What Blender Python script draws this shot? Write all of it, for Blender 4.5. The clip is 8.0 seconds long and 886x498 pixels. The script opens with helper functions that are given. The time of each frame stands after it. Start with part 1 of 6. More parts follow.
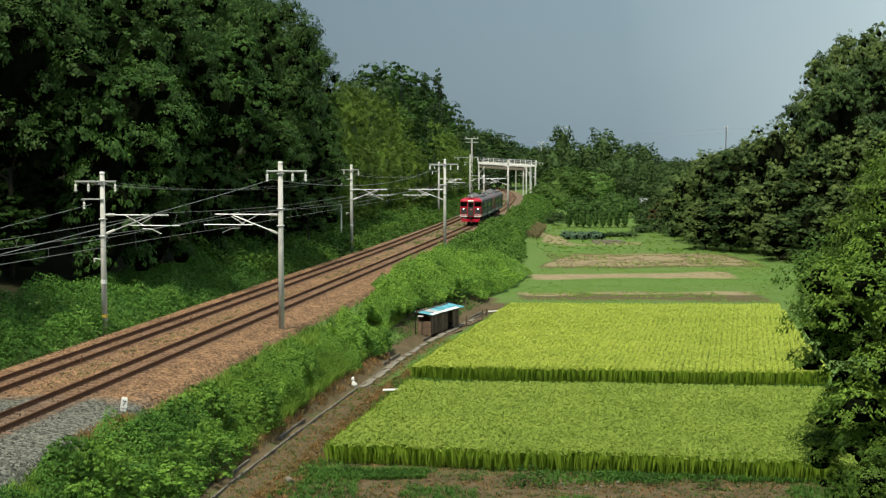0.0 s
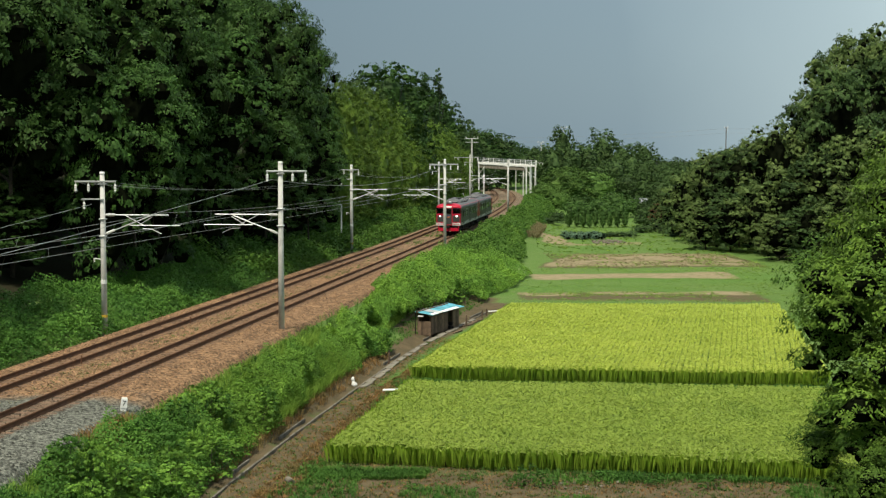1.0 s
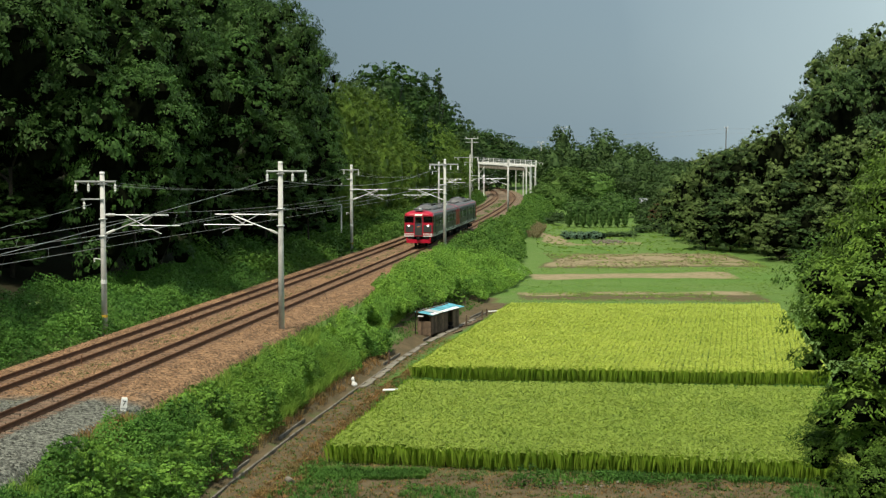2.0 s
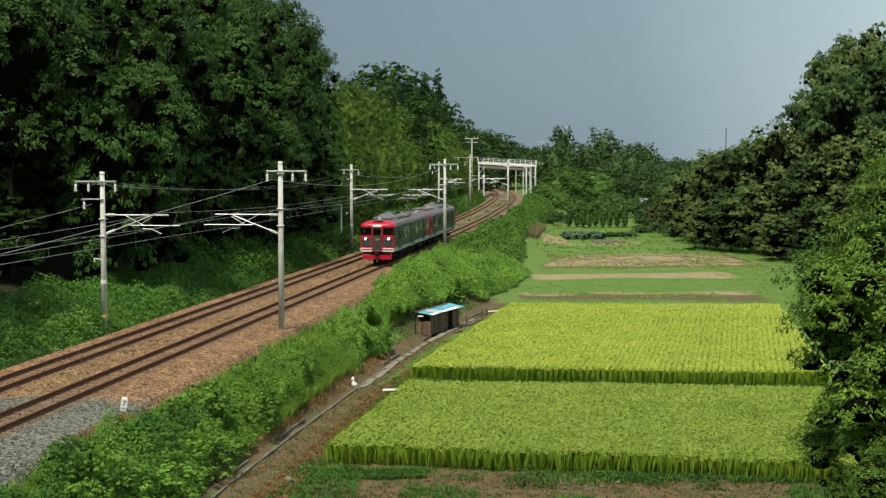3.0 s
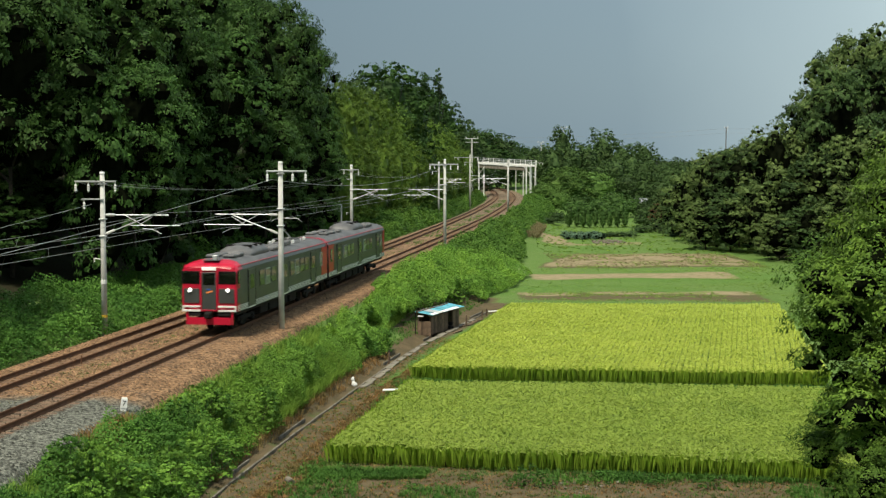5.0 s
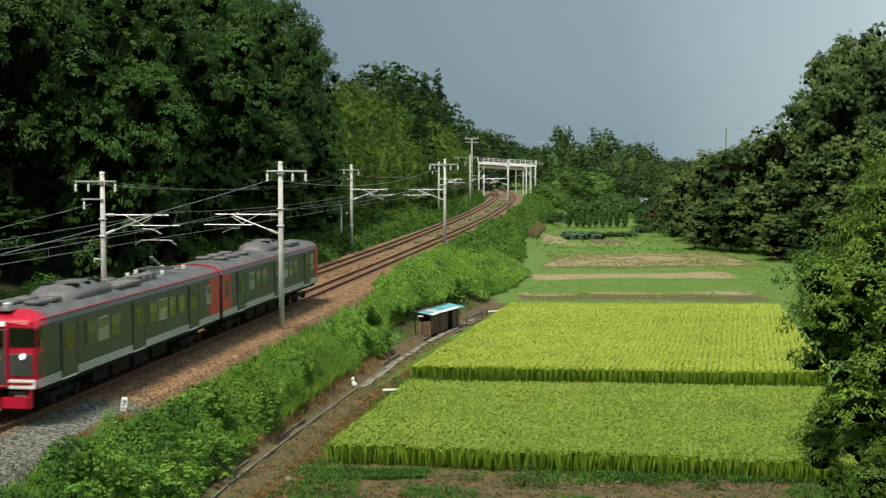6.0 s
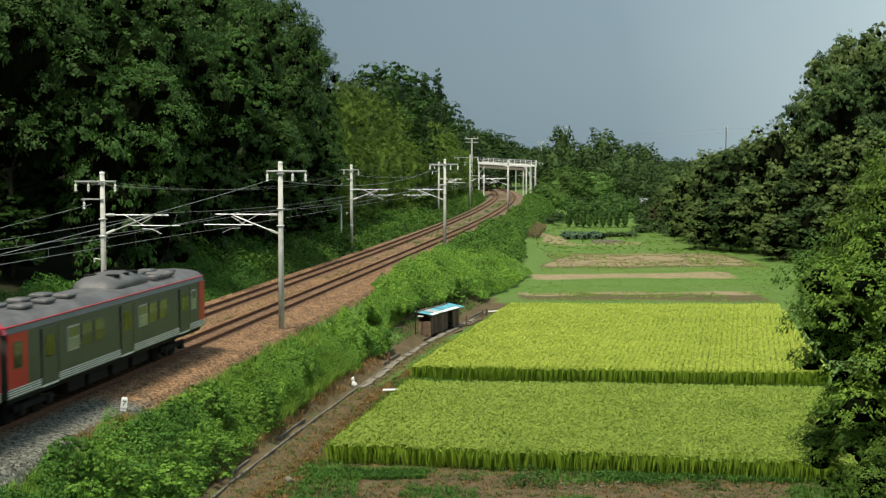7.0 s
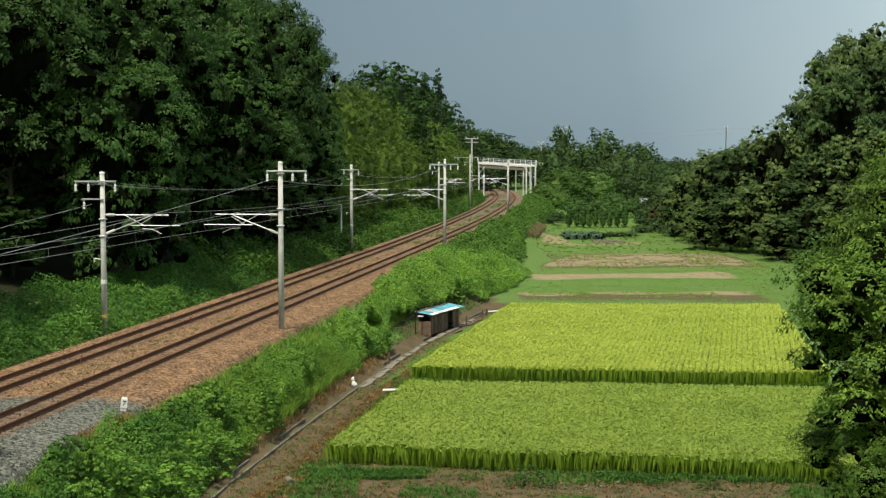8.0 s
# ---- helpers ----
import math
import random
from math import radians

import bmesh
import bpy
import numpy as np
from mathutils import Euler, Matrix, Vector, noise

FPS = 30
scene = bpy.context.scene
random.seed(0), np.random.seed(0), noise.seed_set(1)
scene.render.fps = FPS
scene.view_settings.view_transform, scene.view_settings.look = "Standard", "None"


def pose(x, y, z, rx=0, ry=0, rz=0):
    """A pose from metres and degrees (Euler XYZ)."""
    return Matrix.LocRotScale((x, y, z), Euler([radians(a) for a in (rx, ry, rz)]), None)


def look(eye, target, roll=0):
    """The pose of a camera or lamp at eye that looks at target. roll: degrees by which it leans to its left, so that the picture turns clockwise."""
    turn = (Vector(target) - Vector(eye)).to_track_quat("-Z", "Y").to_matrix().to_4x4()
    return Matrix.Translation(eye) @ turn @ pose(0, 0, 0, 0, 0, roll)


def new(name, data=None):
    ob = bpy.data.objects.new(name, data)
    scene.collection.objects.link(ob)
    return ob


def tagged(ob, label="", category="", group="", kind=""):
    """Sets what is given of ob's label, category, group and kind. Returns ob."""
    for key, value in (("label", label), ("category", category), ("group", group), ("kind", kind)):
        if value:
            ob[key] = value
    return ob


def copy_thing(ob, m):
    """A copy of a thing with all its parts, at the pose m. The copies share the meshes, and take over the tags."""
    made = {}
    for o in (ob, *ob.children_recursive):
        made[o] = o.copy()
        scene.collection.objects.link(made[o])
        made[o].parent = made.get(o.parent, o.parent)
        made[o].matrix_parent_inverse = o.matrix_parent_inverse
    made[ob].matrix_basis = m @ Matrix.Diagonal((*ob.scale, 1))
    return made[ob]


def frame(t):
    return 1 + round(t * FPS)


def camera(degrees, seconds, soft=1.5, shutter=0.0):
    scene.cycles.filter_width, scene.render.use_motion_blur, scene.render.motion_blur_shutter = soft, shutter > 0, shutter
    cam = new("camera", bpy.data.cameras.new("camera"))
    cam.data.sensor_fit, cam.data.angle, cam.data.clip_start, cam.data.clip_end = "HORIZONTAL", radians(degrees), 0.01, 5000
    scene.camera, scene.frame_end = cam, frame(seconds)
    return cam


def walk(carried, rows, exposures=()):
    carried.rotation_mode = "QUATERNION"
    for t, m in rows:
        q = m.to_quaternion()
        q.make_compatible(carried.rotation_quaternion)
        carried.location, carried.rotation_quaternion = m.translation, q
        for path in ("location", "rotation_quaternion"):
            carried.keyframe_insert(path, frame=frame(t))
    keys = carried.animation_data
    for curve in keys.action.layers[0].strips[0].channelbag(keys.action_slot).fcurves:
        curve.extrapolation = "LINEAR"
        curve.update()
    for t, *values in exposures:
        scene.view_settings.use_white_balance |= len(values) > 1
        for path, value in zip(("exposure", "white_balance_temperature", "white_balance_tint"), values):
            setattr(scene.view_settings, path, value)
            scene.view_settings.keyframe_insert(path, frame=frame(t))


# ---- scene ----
# camera: fixed on a tripod above the paddies
cam = camera(36.384, 8.0, soft=1.3, shutter=0.4)
CAM_Z = 8.602
walk(cam, [(0.0, pose(0, 0, CAM_Z, 90 - 3.757, 0, 0)), (8.0, pose(0, 0, CAM_Z, 90 - 3.757, 0, 0))], [(0.0, 0.24, 6700, 7), (8.0, 0.24, 6700, 7)])

# ---- world, sun ----
SUN_ELEV, SUN_AZ = 63.0, -150.0          # azimuth from +Y, clockwise: high, from behind and the left
sun_dir = Vector((math.sin(radians(SUN_AZ)) * math.cos(radians(SUN_ELEV)), math.cos(radians(SUN_AZ)) * math.cos(radians(SUN_ELEV)), math.sin(radians(SUN_ELEV))))
world = bpy.data.worlds.new("world")
scene.world = world
world.use_nodes = True
wn, wl = world.node_tree.nodes, world.node_tree.links
wn.clear()
w_out, w_bg = wn.new("ShaderNodeOutputWorld"), wn.new("ShaderNodeBackground")
w_sky = wn.new("ShaderNodeTexSky")
w_sky.sky_type, w_sky.sun_disc = "NISHITA", False
w_sky.sun_elevation, w_sky.sun_rotation = radians(SUN_ELEV), radians(SUN_AZ)
w_sky.dust_density = 3.0
w_scale = wn.new("ShaderNodeMix")
w_scale.data_type, w_scale.blend_type = "RGBA", "MULTIPLY"
w_scale.inputs["Factor"].default_value = 1.0
w_scale.inputs["B"].default_value = (0.085, 0.085, 0.085, 1)
wl.new(w_sky.outputs[0], w_scale.inputs["A"])
# thundercloud deck: slate over the valley, lighter towards the east (+X) and overhead
w_tc, w_sep = wn.new("ShaderNodeTexCoord"), wn.new("ShaderNodeSeparateXYZ")
wl.new(w_tc.outputs["Generated"], w_sep.inputs[0])
w_mix = wn.new("ShaderNodeMath")
w_mix.operation = "MULTIPLY_ADD"
wl.new(w_sep.outputs["X"], w_mix.inputs[0])
w_mix.inputs[1].default_value = 1.3
w_zm = wn.new("ShaderNodeMath")
w_zm.operation = "MULTIPLY_ADD"
wl.new(w_sep.outputs["Z"], w_zm.inputs[0])
w_zm.inputs[1].default_value, w_zm.inputs[2].default_value = 0.25, 0.0
wl.new(w_zm.outputs[0], w_mix.inputs[2])
w_noise = wn.new("ShaderNodeTexNoise")
w_noise.inputs["Scale"].default_value, w_noise.inputs["Detail"].default_value = 2.2, 5
wl.new(w_tc.outputs["Generated"], w_noise.inputs["Vector"])
w_nm = wn.new("ShaderNodeMath")
w_nm.operation = "MULTIPLY_ADD"
wl.new(w_noise.outputs["Fac"], w_nm.inputs[0])
w_nm.inputs[1].default_value = 0.25
wl.new(w_mix.outputs[0], w_nm.inputs[2])
w_ramp = wn.new("ShaderNodeValToRGB")
els = w_ramp.color_ramp.elements
els[0].position, els[0].color = 0.0, (0.172, 0.245, 0.302, 1)
els[1].position, els[1].color = 0.66, (0.53, 0.66, 0.71, 1)
e = els.new(0.30)
e.color = (0.225, 0.312, 0.375, 1)
wl.new(w_nm.outputs[0], w_ramp.inputs[0])
w_cloud = wn.new("ShaderNodeMix")
w_cloud.data_type = "RGBA"
w_cloud.inputs["Factor"].default_value = 0.86
wl.new(w_scale.outputs["Result"], w_cloud.inputs["A"])
wl.new(w_ramp.outputs[0], w_cloud.inputs["B"])
wl.new(w_cloud.outputs["Result"], w_bg.inputs["Color"])
w_bg.inputs["Strength"].default_value = 1.0
wl.new(w_bg.outputs[0], w_out.inputs[0])
sun = new("sun", bpy.data.lights.new("sun", "SUN"))
sun.data.energy, sun.data.angle, sun.data.color = 4.8, radians(11), (1.0, 0.94, 0.80)
sun.matrix_world = look(sun_dir * 200, (0, 0, 0))


# ---- materials ----
def material(name, base, second=None, rough=0.8, metal=0.0, scale=6.0, bump=0.0, bump_scale=40.0, grain=0.25, coords="Object", island=0.0, objrand=0.0, translucent=0.0, spec=0.3, emit=0.0):
    m = bpy.data.materials.new(name)
    m.use_nodes = True
    n, l = m.node_tree.nodes, m.node_tree.links
    b = n["Principled BSDF"]
    out = n["Material Output"]
    b.inputs["Roughness"].default_value, b.inputs["Metallic"].default_value = rough, metal
    b.inputs["Specular IOR Level"].default_value = spec
    second = second or tuple(c * 0.6 for c in base)
    tc = n.new("ShaderNodeTexCoord")
    nz = n.new("ShaderNodeTexNoise")
    nz.inputs["Scale"].default_value, nz.inputs["Detail"].default_value, nz.inputs["Roughness"].default_value = scale, 6, 0.62
    l.new(tc.outputs[coords], nz.inputs["Vector"])
    mp = n.new("ShaderNodeMapRange")
    mp.inputs["From Min"].default_value, mp.inputs["From Max"].default_value = 0.34, 0.66
    l.new(nz.outputs["Fac"], mp.inputs["Value"])
    mx = n.new("ShaderNodeMix")
    mx.data_type = "RGBA"
    mx.inputs["A"].default_value, mx.inputs["B"].default_value = (*second, 1), (*base, 1)
    l.new(mp.outputs[0], mx.inputs["Factor"])
    col = mx.outputs["Result"]
    hsv = n.new("ShaderNodeHueSaturation")
    l.new(col, hsv.inputs["Color"])
    fine = n.new("ShaderNodeTexNoise")
    fine.inputs["Scale"].default_value, fine.inputs["Detail"].default_value = bump_scale, 3
    l.new(tc.outputs[coords], fine.inputs["Vector"])
    val = n.new("ShaderNodeMath")
    val.operation = "MULTIPLY_ADD"
    l.new(fine.outputs["Fac"], val.inputs[0])
    val.inputs[1].default_value, val.inputs[2].default_value = 2 * grain, 1 - grain
    v = val.outputs[0]
    for amount, node, socket in ((island, "ShaderNodeNewGeometry", "Random Per Island"), (objrand, "ShaderNodeObjectInfo", "Random")):
        if amount:
            g = n.new(node)
            k = n.new("ShaderNodeMath")
            k.operation = "MULTIPLY_ADD"
            l.new(g.outputs[socket], k.inputs[0])
            k.inputs[1].default_value, k.inputs[2].default_value = 2 * amount, 1 - amount
            p = n.new("ShaderNodeMath")
            p.operation = "MULTIPLY"
            l.new(v, p.inputs[0])
            l.new(k.outputs[0], p.inputs[1])
            v = p.outputs[0]
    l.new(v, hsv.inputs["Value"])
    l.new(hsv.outputs[0], b.inputs["Base Color"])
    if bump:
        bp = n.new("ShaderNodeBump")
        bp.inputs["Strength"].default_value, bp.inputs["Distance"].default_value = bump, 0.03
        l.new(fine.outputs["Fac"], bp.inputs["Height"])
        l.new(bp.outputs[0], b.inputs["Normal"])
    if translucent:
        tr = n.new("ShaderNodeBsdfTranslucent")
        l.new(hsv.outputs[0], tr.inputs["Color"])
        ms = n.new("ShaderNodeMixShader")
        ms.inputs[0].default_value = translucent
        l.new(b.outputs[0], ms.inputs[1])
        l.new(tr.outputs[0], ms.inputs[2])
        l.new(ms.outputs[0], out.inputs["Surface"])
    if emit:
        b.inputs["Emission Color"].default_value, b.inputs["Emission Strength"].default_value = (*base, 1), emit
    return m


def leafmat(name, base, second, **kw):
    return material(name, base, second, rough=0.55, scale=kw.get("scale", 0.5), bump_scale=3.0, grain=0.2, island=kw.get("island", 0.24), objrand=kw.get("objrand", 0.22), translucent=kw.get("translucent", 0.26), spec=0.10)


M_LEAF_DARK = leafmat("leaf_dark_green", (0.056, 0.118, 0.025), (0.026, 0.062, 0.015))
M_LEAF_MID = leafmat("leaf_mid", (0.062, 0.122, 0.027), (0.030, 0.067, 0.017))
# greyed leaf tone; the haze over distant trees is put into the colour
M_LEAF_FAR = leafmat("leaf_far", (0.068, 0.116, 0.034), (0.040, 0.076, 0.026))
M_LEAF_CABBAGE = leafmat("leaf_cabbage", (0.14, 0.225, 0.150), (0.09, 0.16, 0.10))
M_LEAF_BUSH = leafmat("leaf_bush", (0.120, 0.210, 0.048), (0.080, 0.155, 0.036))
M_LEAF_CLIPPED = leafmat("leaf_clipped", (0.092, 0.172, 0.042), (0.054, 0.112, 0.030))
M_LEAF_BAMBOO = leafmat("leaf_bamboo", (0.120, 0.192, 0.028), (0.066, 0.122, 0.022))
M_LEAF_RIGHT = leafmat("leaf_olive", (0.142, 0.198, 0.058), (0.086, 0.134, 0.044))
M_LEAF_NEAR = leafmat("leaf_near", (0.125, 0.208, 0.030), (0.044, 0.094, 0.018), island=0.32)
M_LEAF_HEDGE = leafmat("leaf_hedge", (0.040, 0.080, 0.022), (0.024, 0.050, 0.016))
M_LEAF_RED = leafmat("leaf_red", (0.16, 0.06, 0.035), (0.09, 0.05, 0.03))
M_WEED = leafmat("leaf_weed", (0.090, 0.192, 0.032), (0.040, 0.105, 0.020), island=0.26, scale=0.4)
# the weed leaf again, its colour raised to stand for sunlit growth
M_WEED_SUNLIT = leafmat("leaf_weed_sunlit", (0.176, 0.310, 0.045), (0.088, 0.190, 0.031), island=0.26, scale=0.4)
M_WEED_DARK = leafmat("leaf_weed_far", (0.112, 0.212, 0.034), (0.058, 0.135, 0.025), island=0.26, scale=0.25)
M_GRASS = leafmat("grass_blade", (0.175, 0.285, 0.045), (0.130, 0.225, 0.036), island=0.15)
M_DRY = leafmat("dry_weed", (0.30, 0.17, 0.07), (0.16, 0.13, 0.05), island=0.4)
M_STRAW = leafmat("straw", (0.26, 0.22, 0.12), (0.19, 0.175, 0.085), island=0.15)
M_RICE = leafmat("rice_leaf", (0.268, 0.345, 0.068), (0.215, 0.295, 0.056), island=0.12, scale=0.35, translucent=0.45)
M_RICE_RIPE = leafmat("rice_leaf_ripe", (0.415, 0.478, 0.092), (0.350, 0.422, 0.078), island=0.12, scale=0.35, translucent=0.45)
M_STALK = leafmat("rice_stalk", (0.265, 0.385, 0.045), (0.210, 0.330, 0.038), island=0.12, scale=0.35, translucent=0.45)
# near-black crown filler; its colour stands in for shade among the leaves
M_TWIG_SHADE = material("shade_black_twigs", (0.006, 0.008, 0.004), (0.003, 0.004, 0.002), rough=1.0, scale=2.0, spec=0.0)
M_BARK = material("bark", (0.060, 0.050, 0.038), (0.030, 0.026, 0.021), rough=0.95, scale=5, bump=0.6, bump_scale=18)
M_CONC = material("concrete", (0.56, 0.555, 0.53), (0.42, 0.415, 0.40), rough=0.85, scale=2.5, bump=0.15, bump_scale=60, grain=0.12)
M_PANELCONC = material("old_concrete", (0.19, 0.168, 0.135), (0.085, 0.075, 0.06), rough=0.95, scale=2.5, bump=0.4, bump_scale=30)
M_SLAB = material("pale_concrete", (0.235, 0.212, 0.175), (0.13, 0.115, 0.09), rough=0.95, scale=2.5, bump=0.4, bump_scale=30)
M_STEEL = material("galvanised_steel", (0.55, 0.57, 0.57), (0.42, 0.44, 0.45), rough=0.5, metal=0.6, scale=6)
M_WHITE = material("white_paint", (0.80, 0.80, 0.78), (0.66, 0.66, 0.64), rough=0.6, scale=3, grain=0.08)
M_INSUL = material("porcelain", (0.75, 0.75, 0.73), (0.6, 0.6, 0.58), rough=0.25, spec=0.5, grain=0.05)
M_WIRE = material("wire", (0.34, 0.36, 0.35), (0.24, 0.25, 0.25), rough=0.5, metal=0.5)
M_RUST = material("rusty_rail", (0.120, 0.052, 0.024), (0.070, 0.032, 0.017), rough=0.8, scale=3, bump=0.2, bump_scale=30)
M_RAILTOP = material("rail_head", (0.115, 0.056, 0.028), (0.07, 0.035, 0.020), rough=0.7, spec=0.1, scale=2)
M_SLEEPER = material("sleeper", (0.20, 0.125, 0.085), (0.12, 0.075, 0.05), rough=0.95, scale=4, bump=0.4, objrand=0.25)
M_YELLOW = material("yellow_tape", (0.65, 0.42, 0.05), (0.5, 0.32, 0.04), rough=0.6)
M_BLACK = material("dark_iron", (0.015, 0.014, 0.013), (0.009, 0.008, 0.008), rough=0.85, spec=0.15, scale=3)
M_WOOD = material("weathered_board", (0.17, 0.115, 0.075), (0.085, 0.058, 0.042), rough=0.9, scale=3, bump=0.4, objrand=0.4)
# bed colour kept dark to imitate the shadow inside the ditch
M_DITCH_SHADE = material("ditch_shade_mud", (0.035, 0.028, 0.020), (0.020, 0.016, 0.012), rough=0.5, scale=2)
M_TIN = material("blue_sheet", (0.12, 0.40, 0.48), (0.07, 0.24, 0.34), rough=0.4, scale=1.6, objrand=0.2)
M_ROOFGREY = material("roof_tile", (0.22, 0.23, 0.25), (0.15, 0.155, 0.17), rough=0.6, scale=3)
M_PLASTER = material("plaster", (0.62, 0.61, 0.58), (0.5, 0.49, 0.46), rough=0.9, scale=1.5)
# train
M_RED = material("red_enamel", (0.48, 0.008, 0.036), (0.38, 0.006, 0.028), rough=0.30, spec=0.5, scale=1.2, grain=0.06)
M_GREY = material("grey_enamel", (0.055, 0.060, 0.058), (0.038, 0.042, 0.041), rough=0.36, spec=0.5, scale=1.1, grain=0.08)
M_ROOF = material("train_roof", (0.135, 0.135, 0.14), (0.07, 0.07, 0.075), rough=0.5, scale=1.4, grain=0.2)
M_SILVER = material("silver_stripe", (0.72, 0.72, 0.70), (0.6, 0.6, 0.58), rough=0.4, scale=2, grain=0.08)
M_LAMP = material("headlamp_glow", (1.0, 0.96, 0.88), (1.0, 0.96, 0.88), emit=4.0, grain=0.0)
M_SIGNLIT = material("lit_sign", (0.85, 0.85, 0.80), (0.8, 0.8, 0.75), emit=0.25, grain=0.02)
M_INTERIOR = material("carriage_interior", (0.24, 0.24, 0.20), (0.15, 0.15, 0.125), rough=0.8)
M_BLUE = material("emblem_blue", (0.03, 0.10, 0.35), (0.02, 0.08, 0.3), rough=0.4)
M_ORANGE = material("emblem_orange", (0.75, 0.25, 0.08), (0.65, 0.2, 0.06), rough=0.4)


def glassmat():
    m = bpy.data.materials.new("window_glass")
    m.use_nodes = True
    b = m.node_tree.nodes["Principled BSDF"]
    b.inputs["Base Color"].default_value = (0.55, 0.62, 0.60, 1)
    b.inputs["Transmission Weight"].default_value = 1.0
    b.inputs["Roughness"].default_value, b.inputs["IOR"].default_value = 0.02, 1.45
    return m


M_GLASS = glassmat()


# ---- mesh tools ----
class Build:
    """Collects vertices and faces of one mesh."""

    def __init__(self):
        self.v, self.f = [], []

    def add(self, verts, faces):
        o = len(self.v)
        self.v += [tuple(p) for p in verts]
        self.f += [tuple(i + o for i in f) for f in faces]
        return self

    def box(self, c, s, bev=0.0, m=None):
        """A box about c with sides s and chamfered edges."""
        hx, hy, hz = s[0] / 2, s[1] / 2, s[2] / 2
        bev = min(bev, hx * 0.9, hy * 0.9, hz * 0.9)
        if bev <= 0:
            pts = [(x, y, z) for x in (-hx, hx) for y in (-hy, hy) for z in (-hz, hz)]
            fs = [(0, 1, 3, 2), (4, 6, 7, 5), (0, 4, 5, 1), (2, 3, 7, 6), (0, 2, 6, 4), (1, 5, 7, 3)]
        else:
            a, b_ = hx - bev, hy - bev
            ring = [(-a, -hy), (a, -hy), (hx, -b_), (hx, b_), (a, hy), (-a, hy), (-hx, b_), (-hx, -b_)]
            inn = [(-a, -b_), (a, -b_), (a, -b_), (a, b_), (a, b_), (-a, b_), (-a, b_), (-a, -b_)]
            pts = [(*p, -hz) for p in inn] + [(*p, -hz + bev) for p in ring] + [(*p, hz - bev) for p in ring] + [(*p, hz) for p in inn]
            fs = [tuple(range(7, -1, -1)), tuple(range(24, 32))]
            for k in range(3):
                fs += [(k * 8 + i, k * 8 + (i + 1) % 8, k * 8 + 8 + (i + 1) % 8, k * 8 + 8 + i) for i in range(8)]
        m = m or Matrix()
        return self.add([m @ (Vector(p)) + Vector(c) for p in pts], fs)

    def tube(self, pts, r, n=6, r1=None, caps=True):
        """A round bar along points, tapering from r to r1."""
        pts = [Vector(p) for p in pts]
        r1 = r if r1 is None else r1
        vs, fs = [], []
        for i, p in enumerate(pts):
            d = (pts[min(i + 1, len(pts) - 1)] - pts[max(i - 1, 0)]).normalized()
            a = d.cross(Vector((0, 0, 1)) if abs(d.z) < 0.95 else Vector((1, 0, 0))).normalized()
            b = d.cross(a)
            q = r + (r1 - r) * i / max(1, len(pts) - 1)
            vs += [p + (a * math.cos(6.28319 * k / n) + b * math.sin(6.28319 * k / n)) * q for k in range(n)]
        for i in range(len(pts) - 1):
            fs += [(i * n + k, i * n + (k + 1) % n, (i + 1) * n + (k + 1) % n, (i + 1) * n + k) for k in range(n)]
        if caps:
            fs += [tuple(range(n - 1, -1, -1)), tuple(range((len(pts) - 1) * n, len(pts) * n))]
        return self.add(vs, fs)

    def loft(self, rings, closed=True, caps=True):
        n = len(rings[0])
        vs = [p for r in rings for p in r]
        fs = []
        m = n if closed else n - 1
        for i in range(len(rings) - 1):
            fs += [(i * n + k, i * n + (k + 1) % n, (i + 1) * n + (k + 1) % n, (i + 1) * n + k) for k in range(m)]
        if caps and closed:
            fs += [tuple(range(n - 1, -1, -1)), tuple(range((len(rings) - 1) * n, len(rings) * n))]
        return self.add(vs, fs)

    def mesh(self, name, mat, smooth=False):
        me = bpy.data.meshes.new(name)
        me.from_pydata(self.v, [], self.f)
        me.materials.append(mat)
        if smooth:
            me.shade_smooth()
        me.update()
        return me


def part(name, shape, mat, parent=None, label="", smooth=False, at=None):
    ob = new(name, shape.mesh(name, mat, smooth))
    if parent:
        ob.parent = parent
    if at is not None:
        ob.matrix_basis = at
    if label:
        tagged(ob, label)
    return ob


def array_mesh(name, verts, nper, mat, mats=None, index=None):
    """A mesh of many alike polygons of nper corners, from an array (count*nper, 3)."""
    me = bpy.data.meshes.new(name)
    n = len(verts)
    cnt = n // nper
    me.vertices.add(n)
    me.vertices.foreach_set("co", np.ascontiguousarray(verts, dtype=np.float32).ravel())
    me.loops.add(n)
    me.loops.foreach_set("vertex_index", np.arange(n, dtype=np.int32))
    me.polygons.add(cnt)
    me.polygons.foreach_set("loop_start", np.arange(0, n, nper, dtype=np.int32))
    for m in mats or [mat]:
        me.materials.append(m)
    if index is not None:
        me.polygons.foreach_set("material_index", np.asarray(index, dtype=np.int32))
    me.update(calc_edges=True)
    return me


def empty(name, m=None):
    ob = new(name)
    ob.empty_display_size = 0.3
    if m is not None:
        ob.matrix_basis = m
    return ob


def fast_noise(x, y, scale, seed=0):
    """Smooth value noise on arrays, about 0 to 1."""
    x, y = np.asarray(x, float) / scale, np.asarray(y, float) / scale
    xi, yi = np.floor(x).astype(int), np.floor(y).astype(int)
    fx, fy = x - xi, y - yi
    fx, fy = fx * fx * (3 - 2 * fx), fy * fy * (3 - 2 * fy)

    def h(a, b):
        k = np.sin(a * 127.1 + b * 311.7 + seed * 74.7) * 43758.5453
        return k - np.floor(k)
    return (h(xi, yi) * (1 - fx) + h(xi + 1, yi) * fx) * (1 - fy) + (h(xi, yi + 1) * (1 - fx) + h(xi + 1, yi + 1) * fx) * fy


